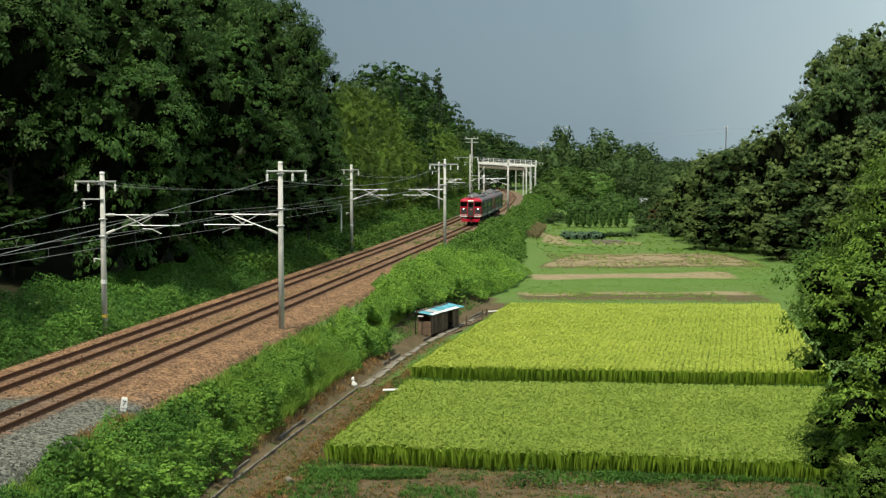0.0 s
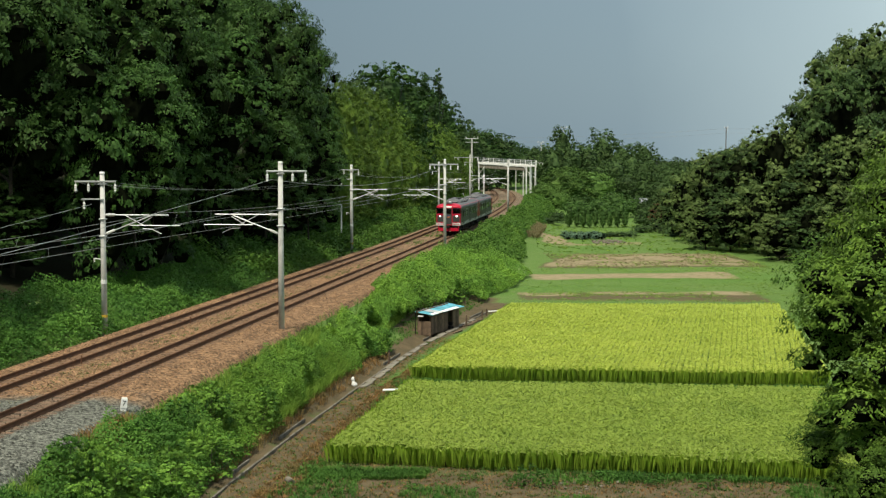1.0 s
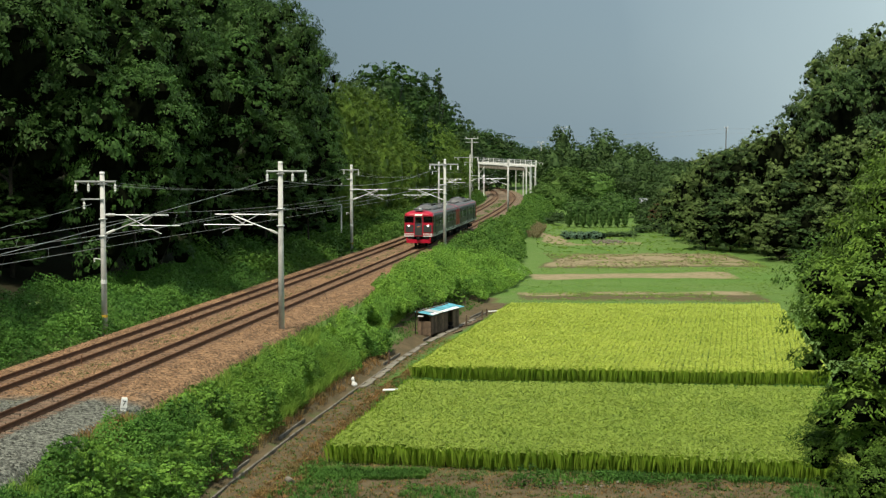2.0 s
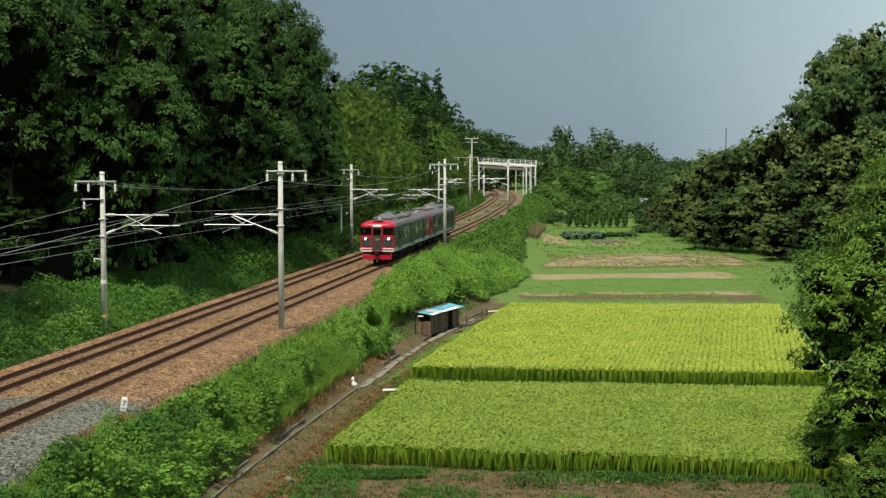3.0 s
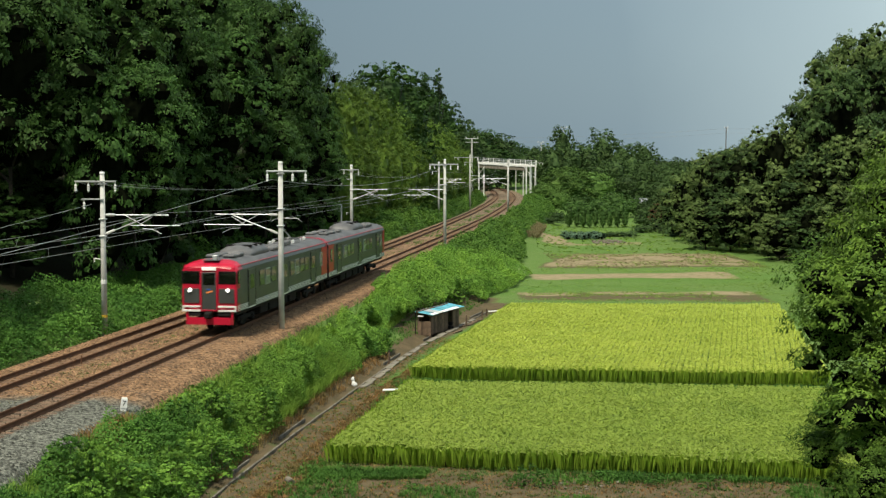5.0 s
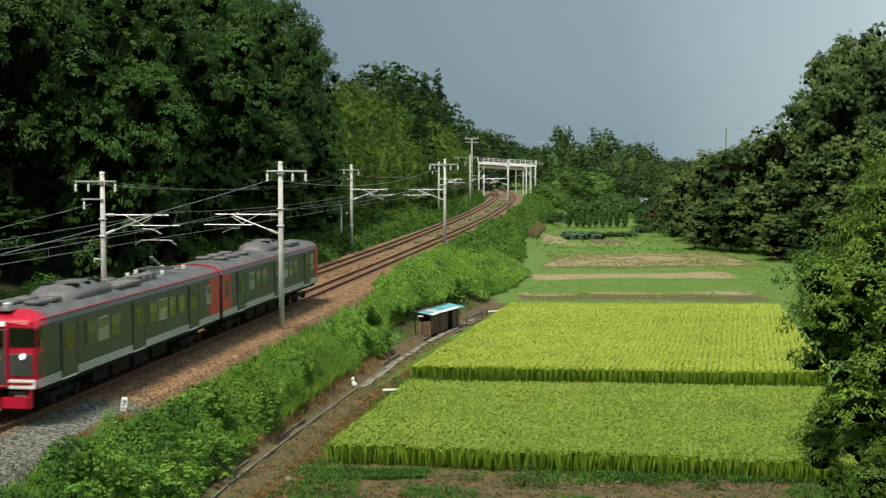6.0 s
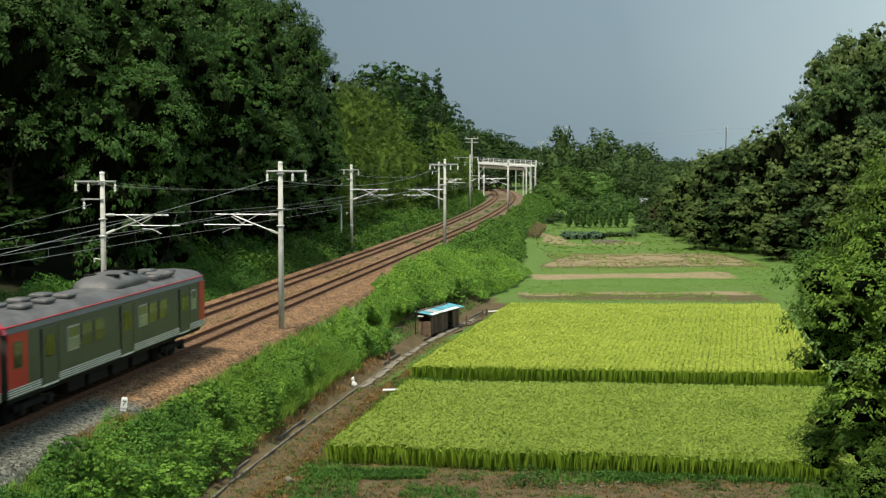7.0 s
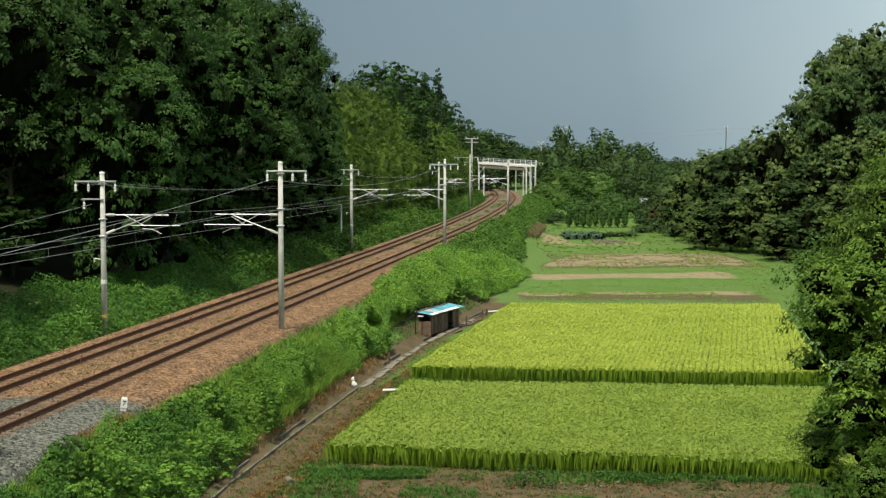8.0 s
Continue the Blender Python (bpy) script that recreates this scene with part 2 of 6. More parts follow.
# ---- plan: the line of the railway and the lie of the land ----
GAUGE, TRACK_GAP, FIELD_Z = 1.067, 3.53, -2.5
KY = np.array([-400, -100, 0, 60, 130, 160, 190, 228, 272, 308, 347, 391, 432, 471, 520, 600, 720, 900], float)
KX = np.array([-76.5, -34.8, -20.9, -12.57, -2.85, 1.15, 4.95, 9.15, 13.2, 15.9, 17.6, 18.0, 16.4, 13.4, 8.2, -3.5, -28.0, -80.0])


def spline(xs, ys):
    d = np.gradient(ys, xs)

    def f(q):
        q = np.asarray(q, float)
        i = np.clip(np.searchsorted(xs, q) - 1, 0, len(xs) - 2)
        hgt = xs[i + 1] - xs[i]
        t = (q - xs[i]) / hgt
        return (2 * t**3 - 3 * t**2 + 1) * ys[i] + (t**3 - 2 * t**2 + t) * hgt * d[i] + (-2 * t**3 + 3 * t**2) * ys[i + 1] + (t**3 - t**2) * hgt * d[i + 1]
    return f


line_x = spline(KX * 0 + KY, KX)


def line_slope(y):
    return (line_x(np.asarray(y) + 0.5) - line_x(np.asarray(y) - 0.5))


def lateral(x, y):
    """Metres to the right of the near track's middle."""
    return (x - line_x(y)) / np.sqrt(1 + line_slope(y) ** 2)


def rail_point(y, u, z):
    s = float(line_slope(y))
    k = math.sqrt(1 + s * s)
    return Vector((float(line_x(y)) + u / k, y - u * s / k, z))


def step(a, b, x):
    t = np.clip((np.asarray(x, float) - a) / (b - a), 0, 1)
    return t * t * (3 - 2 * t)


def ditch_x(y):
    return np.interp(y, [20, 45.5, 54, 63.3, 75, 83.5, 100, 130, 200], [-10.6, -7.75, -6.45, -4.9, -2.9, -1.15, 3.2, 9.5, 16])


def land(x, y):
    """Height of the ground."""
    x, y = np.asarray(x, float), np.asarray(y, float)
    u = lateral(x, y)
    far = step(230, 420, y)
    low = FIELD_Z * (1 - far * 0.9)
    toe = np.where(y < 140, ditch_x(y) - line_x(y) - 0.7, 10.0 + (y - 140) * 0.02)
    right = -0.65 + (low + 0.65) * step(2.9, np.maximum(toe, 4.5), u)
    left = -0.75 + 14 * step(10, 55, -u) + 1.0 * step(8, 12, -u)
    z = np.where(u > -2, right, left)
    # wooded rise on the east side
    edge = np.where(y < 150, 34 + 0 * y, 34 + (y - 150) * 0.09)
    z = z + 16 * step(0, 60, x - edge - 2) * step(60, 170, y)
    # the knoll from which the view is taken
    z = z + 7.0 * step(22, 4, y) * step(-9, -3, x)
    dx = x - ditch_x(y)
    flat = np.where((y < 103) & (y > 20), step(0.6, 1.8, np.abs(dx)), 1.0)
    z = z + flat * (0.10 * (fast_noise(x, y, 2.1) - 0.5) + 0.25 * (fast_noise(x, y, 9.0, 3) - 0.5) * step(5, 9, np.abs(u)))
    z = z - 0.24 * step(0.6, 0.25, np.abs(dx)) * (y < 101) * (y > 20)
    return z


# ---- ground ----
def groundmat():
    m = bpy.data.materials.new("meadow_and_soil")
    m.use_nodes = True
    n, l = m.node_tree.nodes, m.node_tree.links
    b = n["Principled BSDF"]
    b.inputs["Roughness"].default_value, b.inputs["Specular IOR Level"].default_value = 0.95, 0.1
    tc = n.new("ShaderNodeTexCoord")

    def noise_node(scale, detail=5):
        k = n.new("ShaderNodeTexNoise")
        k.inputs["Scale"].default_value, k.inputs["Detail"].default_value = scale, detail
        l.new(tc.outputs["Object"], k.inputs["Vector"])
        return k.outputs["Fac"]

    def mix(fac, a, c):
        k = n.new("ShaderNodeMix")
        k.data_type = "RGBA"
        for s, val in (("Factor", fac), ("A", a), ("B", c)):
            if isinstance(val, tuple):
                k.inputs[s].default_value = (*val, 1)
            else:
                l.new(val, k.inputs[s])
        return k.outputs["Result"]

    def sharp(v, lo, hi):
        k = n.new("ShaderNodeMapRange")
        k.inputs["From Min"].default_value, k.inputs["From Max"].default_value = lo, hi
        l.new(v, k.inputs["Value"])
        return k.outputs[0]

    def attr(name):
        k = n.new("ShaderNodeAttribute")
        k.attribute_name = name
        return k.outputs["Fac"]

    def plus(a, c, k2):
        k = n.new("ShaderNodeMath")
        k.operation = "MULTIPLY_ADD"
        l.new(c, k.inputs[0])
        k.inputs[1].default_value = k2
        l.new(a, k.inputs[2])
        return k.outputs[0]

    big, mid, tiny = noise_node(0.15), noise_node(1.3), noise_node(14.0, 3)
    grass = mix(sharp(mid, 0.35, 0.65), (0.098, 0.186, 0.042), (0.145, 0.242, 0.060))
    grass = mix(sharp(big, 0.4, 0.65), grass, (0.155, 0.225, 0.072))
    grass = mix(sharp(tiny, 0.25, 0.75), (0.055, 0.105, 0.022), grass)
    soil = mix(sharp(mid, 0.35, 0.65), (0.068, 0.047, 0.031), (0.135, 0.092, 0.058))
    soil = mix(sharp(tiny, 0.3, 0.8), soil, (0.085, 0.080, 0.040))
    pale = mix(sharp(tiny, 0.3, 0.7), (0.33, 0.262, 0.17), (0.22, 0.170, 0.108))
    pale = mix(sharp(mid, 0.42, 0.72), pale, (0.155, 0.155, 0.070))
    # forest floor coloured near-black to stand for the shade under the trees
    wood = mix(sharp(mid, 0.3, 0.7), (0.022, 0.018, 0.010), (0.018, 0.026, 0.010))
    col = mix(sharp(plus(attr("soil"), mid, 0.7), 0.68, 1.05), grass, soil)
    col = mix(sharp(plus(attr("pale"), mid, 0.7), 0.68, 1.05), col, pale)
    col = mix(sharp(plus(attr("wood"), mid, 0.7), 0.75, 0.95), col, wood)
    l.new(col, b.inputs["Base Color"])
    bp = n.new("ShaderNodeBump")
    bp.inputs["Strength"].default_value, bp.inputs["Distance"].default_value = 0.7, 0.08
    l.new(tiny, bp.inputs["Height"])
    l.new(bp.outputs[0], b.inputs["Normal"])
    return m


def inside(x, y, x0, x1, y0, y1, soft=0.5):
    return step(-soft, soft, x - x0) * step(-soft, soft, x1 - x) * step(-soft, soft, y - y0) * step(-soft, soft, y1 - y)


def build_ground():
    ys = [-400.0, -200, -100, -50, -25, -12, -6, 0, 5, 10, 15, 20, 25]
    while ys[-1] < 420:
        ys.append(ys[-1] + max(0.34, 0.013 * ys[-1]))
    ys += [450, 500, 560, 640, 760, 900, 1200, 1700, 2600, 4200]
    xs = list(np.arange(-46, 62.01, 0.54))
    left_x, right_x = [-46.0], [62.0]
    while left_x[-1] > -3500:
        left_x.append(left_x[-1] * 1.14 - 1)
        right_x.append(right_x[-1] * 1.14 + 1)
    xs = np.array(left_x[:0:-1] + xs + right_x[1:])
    ys = np.array(ys)
    X, Y = np.meshgrid(xs, ys)
    Z = land(X, Y)
    Z = np.where(Y > 600, np.minimum(Z, 6), Z)
    ny, nx = X.shape
    co = np.stack([X, Y, Z], -1).reshape(-1, 3)
    i = (np.arange(ny - 1)[:, None] * nx + np.arange(nx - 1)[None, :]).ravel()
    quads = np.stack([i, i + 1, i + nx + 1, i + nx], -1)
    me = bpy.data.meshes.new("ground")
    me.vertices.add(len(co))
    me.vertices.foreach_set("co", co.astype(np.float32).ravel())
    me.loops.add(quads.size)
    me.loops.foreach_set("vertex_index", quads.astype(np.int32).ravel())
    me.polygons.add(len(quads))
    me.polygons.foreach_set("loop_start", np.arange(0, quads.size, 4, dtype=np.int32))
    me.materials.append(groundmat())
    me.update(calc_edges=True)
    me.shade_smooth()
    x, y = co[:, 0], co[:, 1]
    u = lateral(x, y)
    wob = (fast_noise(x, y, 3.0, 9) - 0.5) * 1.6
    dd = x - ditch_x(y)
    soil = inside(x, y + wob * 0.4, 6, 26.5, 106, 113.5) * 0.66
    soil = np.maximum(soil, inside(x - wob, y, 9.5 + (y - 140) * 0.3, 34, 139, 160) * 0.62)
    soil = np.maximum(soil, inside(dd, y, 0.1, 3.0 + wob * 0.4, 30, 66, 0.4) * 0.95)
    soil = np.maximum(soil, inside(dd, y, -1.4, 1.3, 66, 104, 0.4) * 0.8)
    soil = np.maximum(soil, inside(dd, y, -4.0, 0.0, 84, 108, 0.8) * 0.75)
    soil = np.maximum(soil, inside(x + wob, y, -6.0, 14, 34, 47.2, 0.5) * 0.85)
    # bare soil left of the ditch, also standing for the bank's shaded undercut
    soil = np.maximum(soil, inside(dd, y, -1.6, 0.2, 30, 70, 0.4) * 0.8)
    soil = np.maximum(soil, inside(x, y, -6.0, 14, 46, 49.5, 0.5) * 0.62)
    pale = inside(x, y + wob * 0.5, 8.4, 28.2, 126.2, 133.0) * 0.78
    pale = np.maximum(pale, inside(x + wob, y, 6, 11, 109.5, 113.5) * 0.78)
    pale = np.maximum(pale, inside(x + wob, y, 12, 26.5, 111, 113.8) * 0.76)
    pale = np.maximum(pale, inside(x + wob, y, 14, 26, 176, 182) * 0.6)
    pale = np.maximum(pale, inside(x - wob, y, 10 + (y - 140) * 0.3, 33, 141, 159) * 0.74)
    pale = np.maximum(pale, inside(x + wob, y, 13.6, 17.2, 182, 200) * 0.8)
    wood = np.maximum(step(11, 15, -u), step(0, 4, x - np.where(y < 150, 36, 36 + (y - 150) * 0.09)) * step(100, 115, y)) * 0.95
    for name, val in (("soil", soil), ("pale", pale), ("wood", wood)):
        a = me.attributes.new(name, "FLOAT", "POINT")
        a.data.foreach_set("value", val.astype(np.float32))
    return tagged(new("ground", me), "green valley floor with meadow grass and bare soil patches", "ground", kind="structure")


ground = build_ground()


def sweep(name, profile, y0, y1, mat, stepm=4.0, closed=False, u0=0.0):
    """Sweeps a profile of (u, z) along the railway."""
    b = Build()
    rings, y = [], y0
    while y <= y1:
        rings.append([rail_point(y, (u0(y) if callable(u0) else u0) + u, z) for u, z in profile])
        y += stepm
    b.loft(rings, closed=closed, caps=closed)
    return b


def ballastmat():
    m = material("ballast", (0.205, 0.120, 0.064), (0.138, 0.080, 0.043), rough=0.95, scale=0.8, bump=0.9, bump_scale=17, grain=0.85)
    n, l = m.node_tree.nodes, m.node_tree.links
    b = n["Principled BSDF"]
    src = b.inputs["Base Color"].links[0].from_socket
    # newer grey stone near the distance post
    tc = n.new("ShaderNodeTexCoord")
    sep = n.new("ShaderNodeSeparateXYZ")
    l.new(tc.outputs["Object"], sep.inputs[0])
    nz = n.new("ShaderNodeTexNoise")
    nz.inputs["Scale"].default_value = 0.5
    l.new(tc.outputs["Object"], nz.inputs["Vector"])
    k = n.new("ShaderNodeMath")
    k.operation = "MULTIPLY_ADD"
    l.new(nz.outputs["Fac"], k.inputs[0])
    k.inputs[1].default_value = 6
    l.new(sep.outputs["Y"], k.inputs[2])
    mr = n.new("ShaderNodeMapRange")
    mr.inputs["From Min"].default_value, mr.inputs["From Max"].default_value = 53.5, 51.5
    l.new(k.outputs[0], mr.inputs["Value"])
    fine = n.new("ShaderNodeTexNoise")
    fine.inputs["Scale"].default_value = 22
    l.new(tc.outputs["Object"], fine.inputs["Vector"])
    gr = n.new("ShaderNodeValToRGB")
    gr.color_ramp.elements[0].position, gr.color_ramp.elements[0].color = 0.3, (0.042, 0.044, 0.037, 1)
    gr.color_ramp.elements[1].position, gr.color_ramp.elements[1].color = 0.7, (0.158, 0.160, 0.135, 1)
    l.new(fine.outputs["Fac"], gr.inputs[0])
    mx = n.new("ShaderNodeMix")
    mx.data_type = "RGBA"
    l.new(mr.outputs[0], mx.inputs["Factor"])
    l.new(src, mx.inputs["A"])
    l.new(gr.outputs[0], mx.inputs["B"])
    # single stones
    vo = n.new("ShaderNodeTexVoronoi")
    vo.inputs["Scale"].default_value = 11
    l.new(tc.outputs["Object"], vo.inputs["Vector"])
    st = n.new("ShaderNodeSeparateColor")
    l.new(vo.outputs["Color"], st.inputs[0])
    sm = n.new("ShaderNodeMapRange")
    sm.inputs["To Min"].default_value, sm.inputs["To Max"].default_value = 0.25, 1.95
    l.new(st.outputs[0], sm.inputs["Value"])
    hs = n.new("ShaderNodeHueSaturation")
    l.new(sm.outputs[0], hs.inputs["Value"])
    # greyer stone colour towards the curve
    far = n.new("ShaderNodeMapRange")
    far.inputs["From Min"].default_value, far.inputs["From Max"].default_value = 110, 210
    far.inputs["To Max"].default_value = 0.7
    l.new(k.outputs[0], far.inputs["Value"])
    mf = n.new("ShaderNodeMix")
    mf.data_type = "RGBA"
    l.new(far.outputs[0], mf.inputs["Factor"])
    l.new(mx.outputs["Result"], mf.inputs["A"])
    mf.inputs["B"].default_value = (0.125, 0.102, 0.072, 1)
    mx = mf
    # brake dust and rust along each pair of rails
    at = n.new("ShaderNodeAttribute")
    at.attribute_name = "off_track"
    ru = n.new("ShaderNodeMapRange")
    ru.inputs["From Min"].default_value, ru.inputs["From Max"].default_value = 1.15, 0.65
    ru.inputs["To Max"].default_value = 0.7
    l.new(at.outputs["Fac"], ru.inputs["Value"])
    mr2 = n.new("ShaderNodeMix")
    mr2.data_type = "RGBA"
    l.new(ru.outputs[0], mr2.inputs["Factor"])
    l.new(mx.outputs["Result"], mr2.inputs["A"])
    mr2.inputs["B"].default_value = (0.104, 0.057, 0.030, 1)
    l.new(mr2.outputs["Result"], hs.inputs["Color"])
    l.new(hs.outputs[0], b.inputs["Base Color"])
    bp = n.new("ShaderNodeBump")
    bp.inputs["Strength"].default_value, bp.inputs["Distance"].default_value = 0.9, 0.05
    bp.invert = True
    l.new(vo.outputs["Distance"], bp.inputs["Height"])
    l.new(bp.outputs[0], b.inputs["Normal"])
    return m


M_BALLAST = ballastmat()
def far_u(y):
    """Middle of the far track: the tracks draw apart towards the curve."""
    return -TRACK_GAP - 0.55 * float(step(125, 200, y))


def off_track(u, y):
    """Metres from the middle of the nearer track."""
    return np.minimum(np.abs(u), np.abs(u + TRACK_GAP + 0.55 * step(125, 200, y)))


BEDPROF = [(-6.6, -0.95), (-5.6, -0.25), (-4.9, -0.19), (-4.2, -0.19), (-TRACK_GAP, -0.19), (-2.9, -0.19), (-2.2, -0.19), (-1.75, -0.24), (-1.3, -0.19), (-0.7, -0.19), (0.0, -0.19), (0.7, -0.19), (1.3, -0.19), (1.7, -0.22), (2.9, -0.38), (3.5, -0.95)]
bed = part("track_bed", sweep("bed", BEDPROF, -60, 800, M_BALLAST), M_BALLAST)
bed_u = np.tile([p[0] for p in BEDPROF], len(bed.data.vertices) // len(BEDPROF))
bed_y = np.repeat(np.arange(-60, 801, 4.0), len(BEDPROF))[:len(bed_u)]
bed.data.attributes.new("off_track", "FLOAT", "POINT").data.foreach_set("value", off_track(bed_u, bed_y).astype(np.float32))
tagged(bed, "rust-stained stone ballast bed with grey new stone", "ballast", kind="structure")

RAILPROF = [(-0.065, -0.17), (0.065, -0.17), (0.065, -0.155), (0.012, -0.13), (0.012, -0.05), (0.034, -0.035), (0.034, -0.012), (-0.034, -0.012), (-0.034, -0.035), (-0.012, -0.05), (-0.012, -0.13), (-0.065, -0.155)]
for off, which in ((0.0, "near"), (-TRACK_GAP, "far")):
    for side in (-1, 1):
        c = side * (GAUGE / 2 + 0.033)
        if off:
            c = lambda y, side=side: far_u(y) + side * (GAUGE / 2 + 0.033)
        rail = part("rail", sweep("rail", RAILPROF, -60, 760, M_RUST, closed=True, u0=c), M_RUST)
        tagged(rail, "rust-brown steel rail on sleepers in ballast", "rail", "rails of the double track")
        head = part("rail_head", sweep("rail_head", [(-0.031, -0.012), (0.031, -0.012), (0.026, 0.0), (-0.026, 0.0)], -60, 760, M_RAILTOP, closed=True, u0=c), M_RAILTOP, rail, "worn shiny running surface")


# ---- plants ----
def leaf_blades(pos, nrm, size, rng, aspect=0.55, droop=0.0):
    """Pointed three-cornered leaves at pos, facing nrm."""
    n = len(pos)
    nrm = nrm / np.linalg.norm(nrm, axis=1, keepdims=True)
    t = np.cross(nrm, rng.normal(size=(n, 3)))
    t /= np.linalg.norm(t, axis=1, keepdims=True) + 1e-9
    b = np.cross(nrm, t)
    s = (size * rng.uniform(0.6, 1.35, n))[:, None]
    heel = pos - t * s * 0.45
    v = np.stack([heel - b * s * aspect * 0.5, heel + b * s * aspect * 0.5, pos + t * s * 0.55 - nrm * s * droop], 1)
    return v.reshape(-1, 3)


def crown_points(rng, R, Hc, base, clumps, per, spread=0.42, shape="round"):
    """Leaf places and normals for a crown of clumps."""
    P, N, C = [], [], []
    gold = 2.399963
    for k in range(clumps):
        f = (k + 0.5) / clumps
        h = f ** 0.85
        if shape == "cone":
            rad = R * (1 - h) ** 0.8 + 0.10 * R
        elif shape == "column":
            rad = R * math.sqrt(max(0.05, 1 - (2 * h - 1) ** 4))
        else:
            rad = R * math.sqrt(max(0.03, 1 - (1.62 * h - 0.68) ** 2))
        a = k * gold + rng.uniform(-0.5, 0.5)
        rr = rad * rng.uniform(0.66, 1.04)
        c = np.array([rr * math.cos(a), rr * math.sin(a), base + Hc * h * 0.93 + rng.uniform(-0.05, 0.05) * Hc])
        cr = R * spread * rng.uniform(0.55, 1.3) * (0.55 if shape == "cone" else 1.0)
        n = int(per * (cr / (R * spread)) ** 2) + 8
        # sprays on the clump, and leaves about each spray
        m = max(5, n // 10)
        d = rng.normal(size=(m, 3))
        d[:, 2] = np.abs(d[:, 2]) - 0.18
        d /= np.linalg.norm(d, axis=1, keepdims=True)
        lump = 1 + 0.16 * np.sin(d[:, 0] * 5 + k) * np.cos(d[:, 1] * 6 + 2 * k)
        spray = c + d * (cr * lump * rng.uniform(0.80, 1.06, m))[:, None] * np.array([1, 1, 0.75])
        i = rng.integers(0, m, n)
        C.append((c, cr))
        P.append(spray[i] + rng.normal(size=(n, 3)) * cr * np.array([0.10, 0.10, 0.06]))
        N.append(d[i] * 1.15 + rng.normal(size=(n, 3)) * 0.34 + np.array([0, 0, 0.35]))
    return np.concatenate(P), np.concatenate(N), C


def core_shape(rng, R, Hc, base, k=0.62, shape="round"):
    """A lump filling the inside of a crown; near-black for shade unless airy."""
    b = Build()
    rings = []
    for i in range(9):
        h = i / 8
        if shape == "cone":
            rad = R * (1 - h) ** 0.8 * k + 0.02
        elif shape == "column":
            rad = R * math.sqrt(max(0.01, 1 - (2 * h - 1) ** 4)) * k
        else:
            rad = R * math.sqrt(max(0.01, 1 - (2 * h - 1) ** 2)) * k
        rings.append([Vector((rad * rng.uniform(0.75, 1.15) * math.cos(6.2832 * j / 10), rad * rng.uniform(0.75, 1.15) * math.sin(6.2832 * j / 10), base + Hc * (0.08 + 0.8 * h))) for j in range(10)])
    b.loft(rings)
    return b


def make_tree(name, mat, height, R, seed, clumps=40, per=170, leaf=0.34, crown_base=0.32, shape="round", trunk_r=0.22, aspect=0.6, spread=0.42, core=0.6, airy=False, under=1.0):
    """A tree > trunk, crown."""
    rng = np.random.default_rng(seed)
    root = empty(name)
    base = height * crown_base
    Hc = height - base
    lean = rng.uniform(-0.4, 0.4, 2)
    b = Build()
    b.tube([(0, 0, -1.2), (lean[0] * 0.2, lean[1] * 0.2, base * 0.6), (lean[0], lean[1], base + Hc * 0.35), (lean[0] * 1.5, lean[1] * 1.5, base + Hc * 0.85)], trunk_r, 8, trunk_r * 0.25)
    for k in range(6):
        a, z = k * 2.4 + rng.uniform(0, 1), base * rng.uniform(0.75, 1.05) + k * 0.1 * Hc
        e = Vector((math.cos(a) * R * 0.7, math.sin(a) * R * 0.7, z + Hc * 0.28))
        s = Vector((lean[0] * 0.5, lean[1] * 0.5, z))
        b.tube([s, s.lerp(e, 0.5) + Vector((0, 0, -0.2)), e], trunk_r * 0.45, 5, trunk_r * 0.1)
    part("trunk", b, M_BARK, root, "grey-brown bark")
    P, N, C = crown_points(rng, R, Hc, base, clumps, int(per * 1.75), spread, shape)
    V = leaf_blades(P, N, leaf * 0.76, rng, aspect)
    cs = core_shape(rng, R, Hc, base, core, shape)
    # twig lumps under each clump, coloured near-black to paint in the shade there
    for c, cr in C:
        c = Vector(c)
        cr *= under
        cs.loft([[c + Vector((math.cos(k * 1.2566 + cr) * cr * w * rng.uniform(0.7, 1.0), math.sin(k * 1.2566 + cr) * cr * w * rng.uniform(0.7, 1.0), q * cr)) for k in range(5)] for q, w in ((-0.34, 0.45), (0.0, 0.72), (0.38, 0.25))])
    # the crown's mesh: leaves, and the inside with its painted shade (leaf-coloured if airy)
    nl = len(V) // 3
    polys = [(3 * i, 3 * i + 1, 3 * i + 2) for i in range(nl)]
    o1 = 3 * nl
    polys += [tuple(i + o1 for i in f) for f in cs.f]
    me = bpy.data.meshes.new("crown")
    me.from_pydata(V.tolist() + cs.v, [], polys)
    me.materials.append(mat)
    me.materials.append(mat if airy else M_TWIG_SHADE)
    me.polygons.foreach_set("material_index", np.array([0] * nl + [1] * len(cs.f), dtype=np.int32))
    me.update()
    crown = new("crown", me)
    crown.parent = root
    return root


def put(ob, x, y, rz=0.0, s=1.0, sz=None, sink=0.0):
    """Stands a thing on the ground."""
    ob.matrix_basis = Matrix.LocRotScale((x, y, float(land(x, y)) - sink), Euler((0, 0, rz)), (s, s, sz or s))


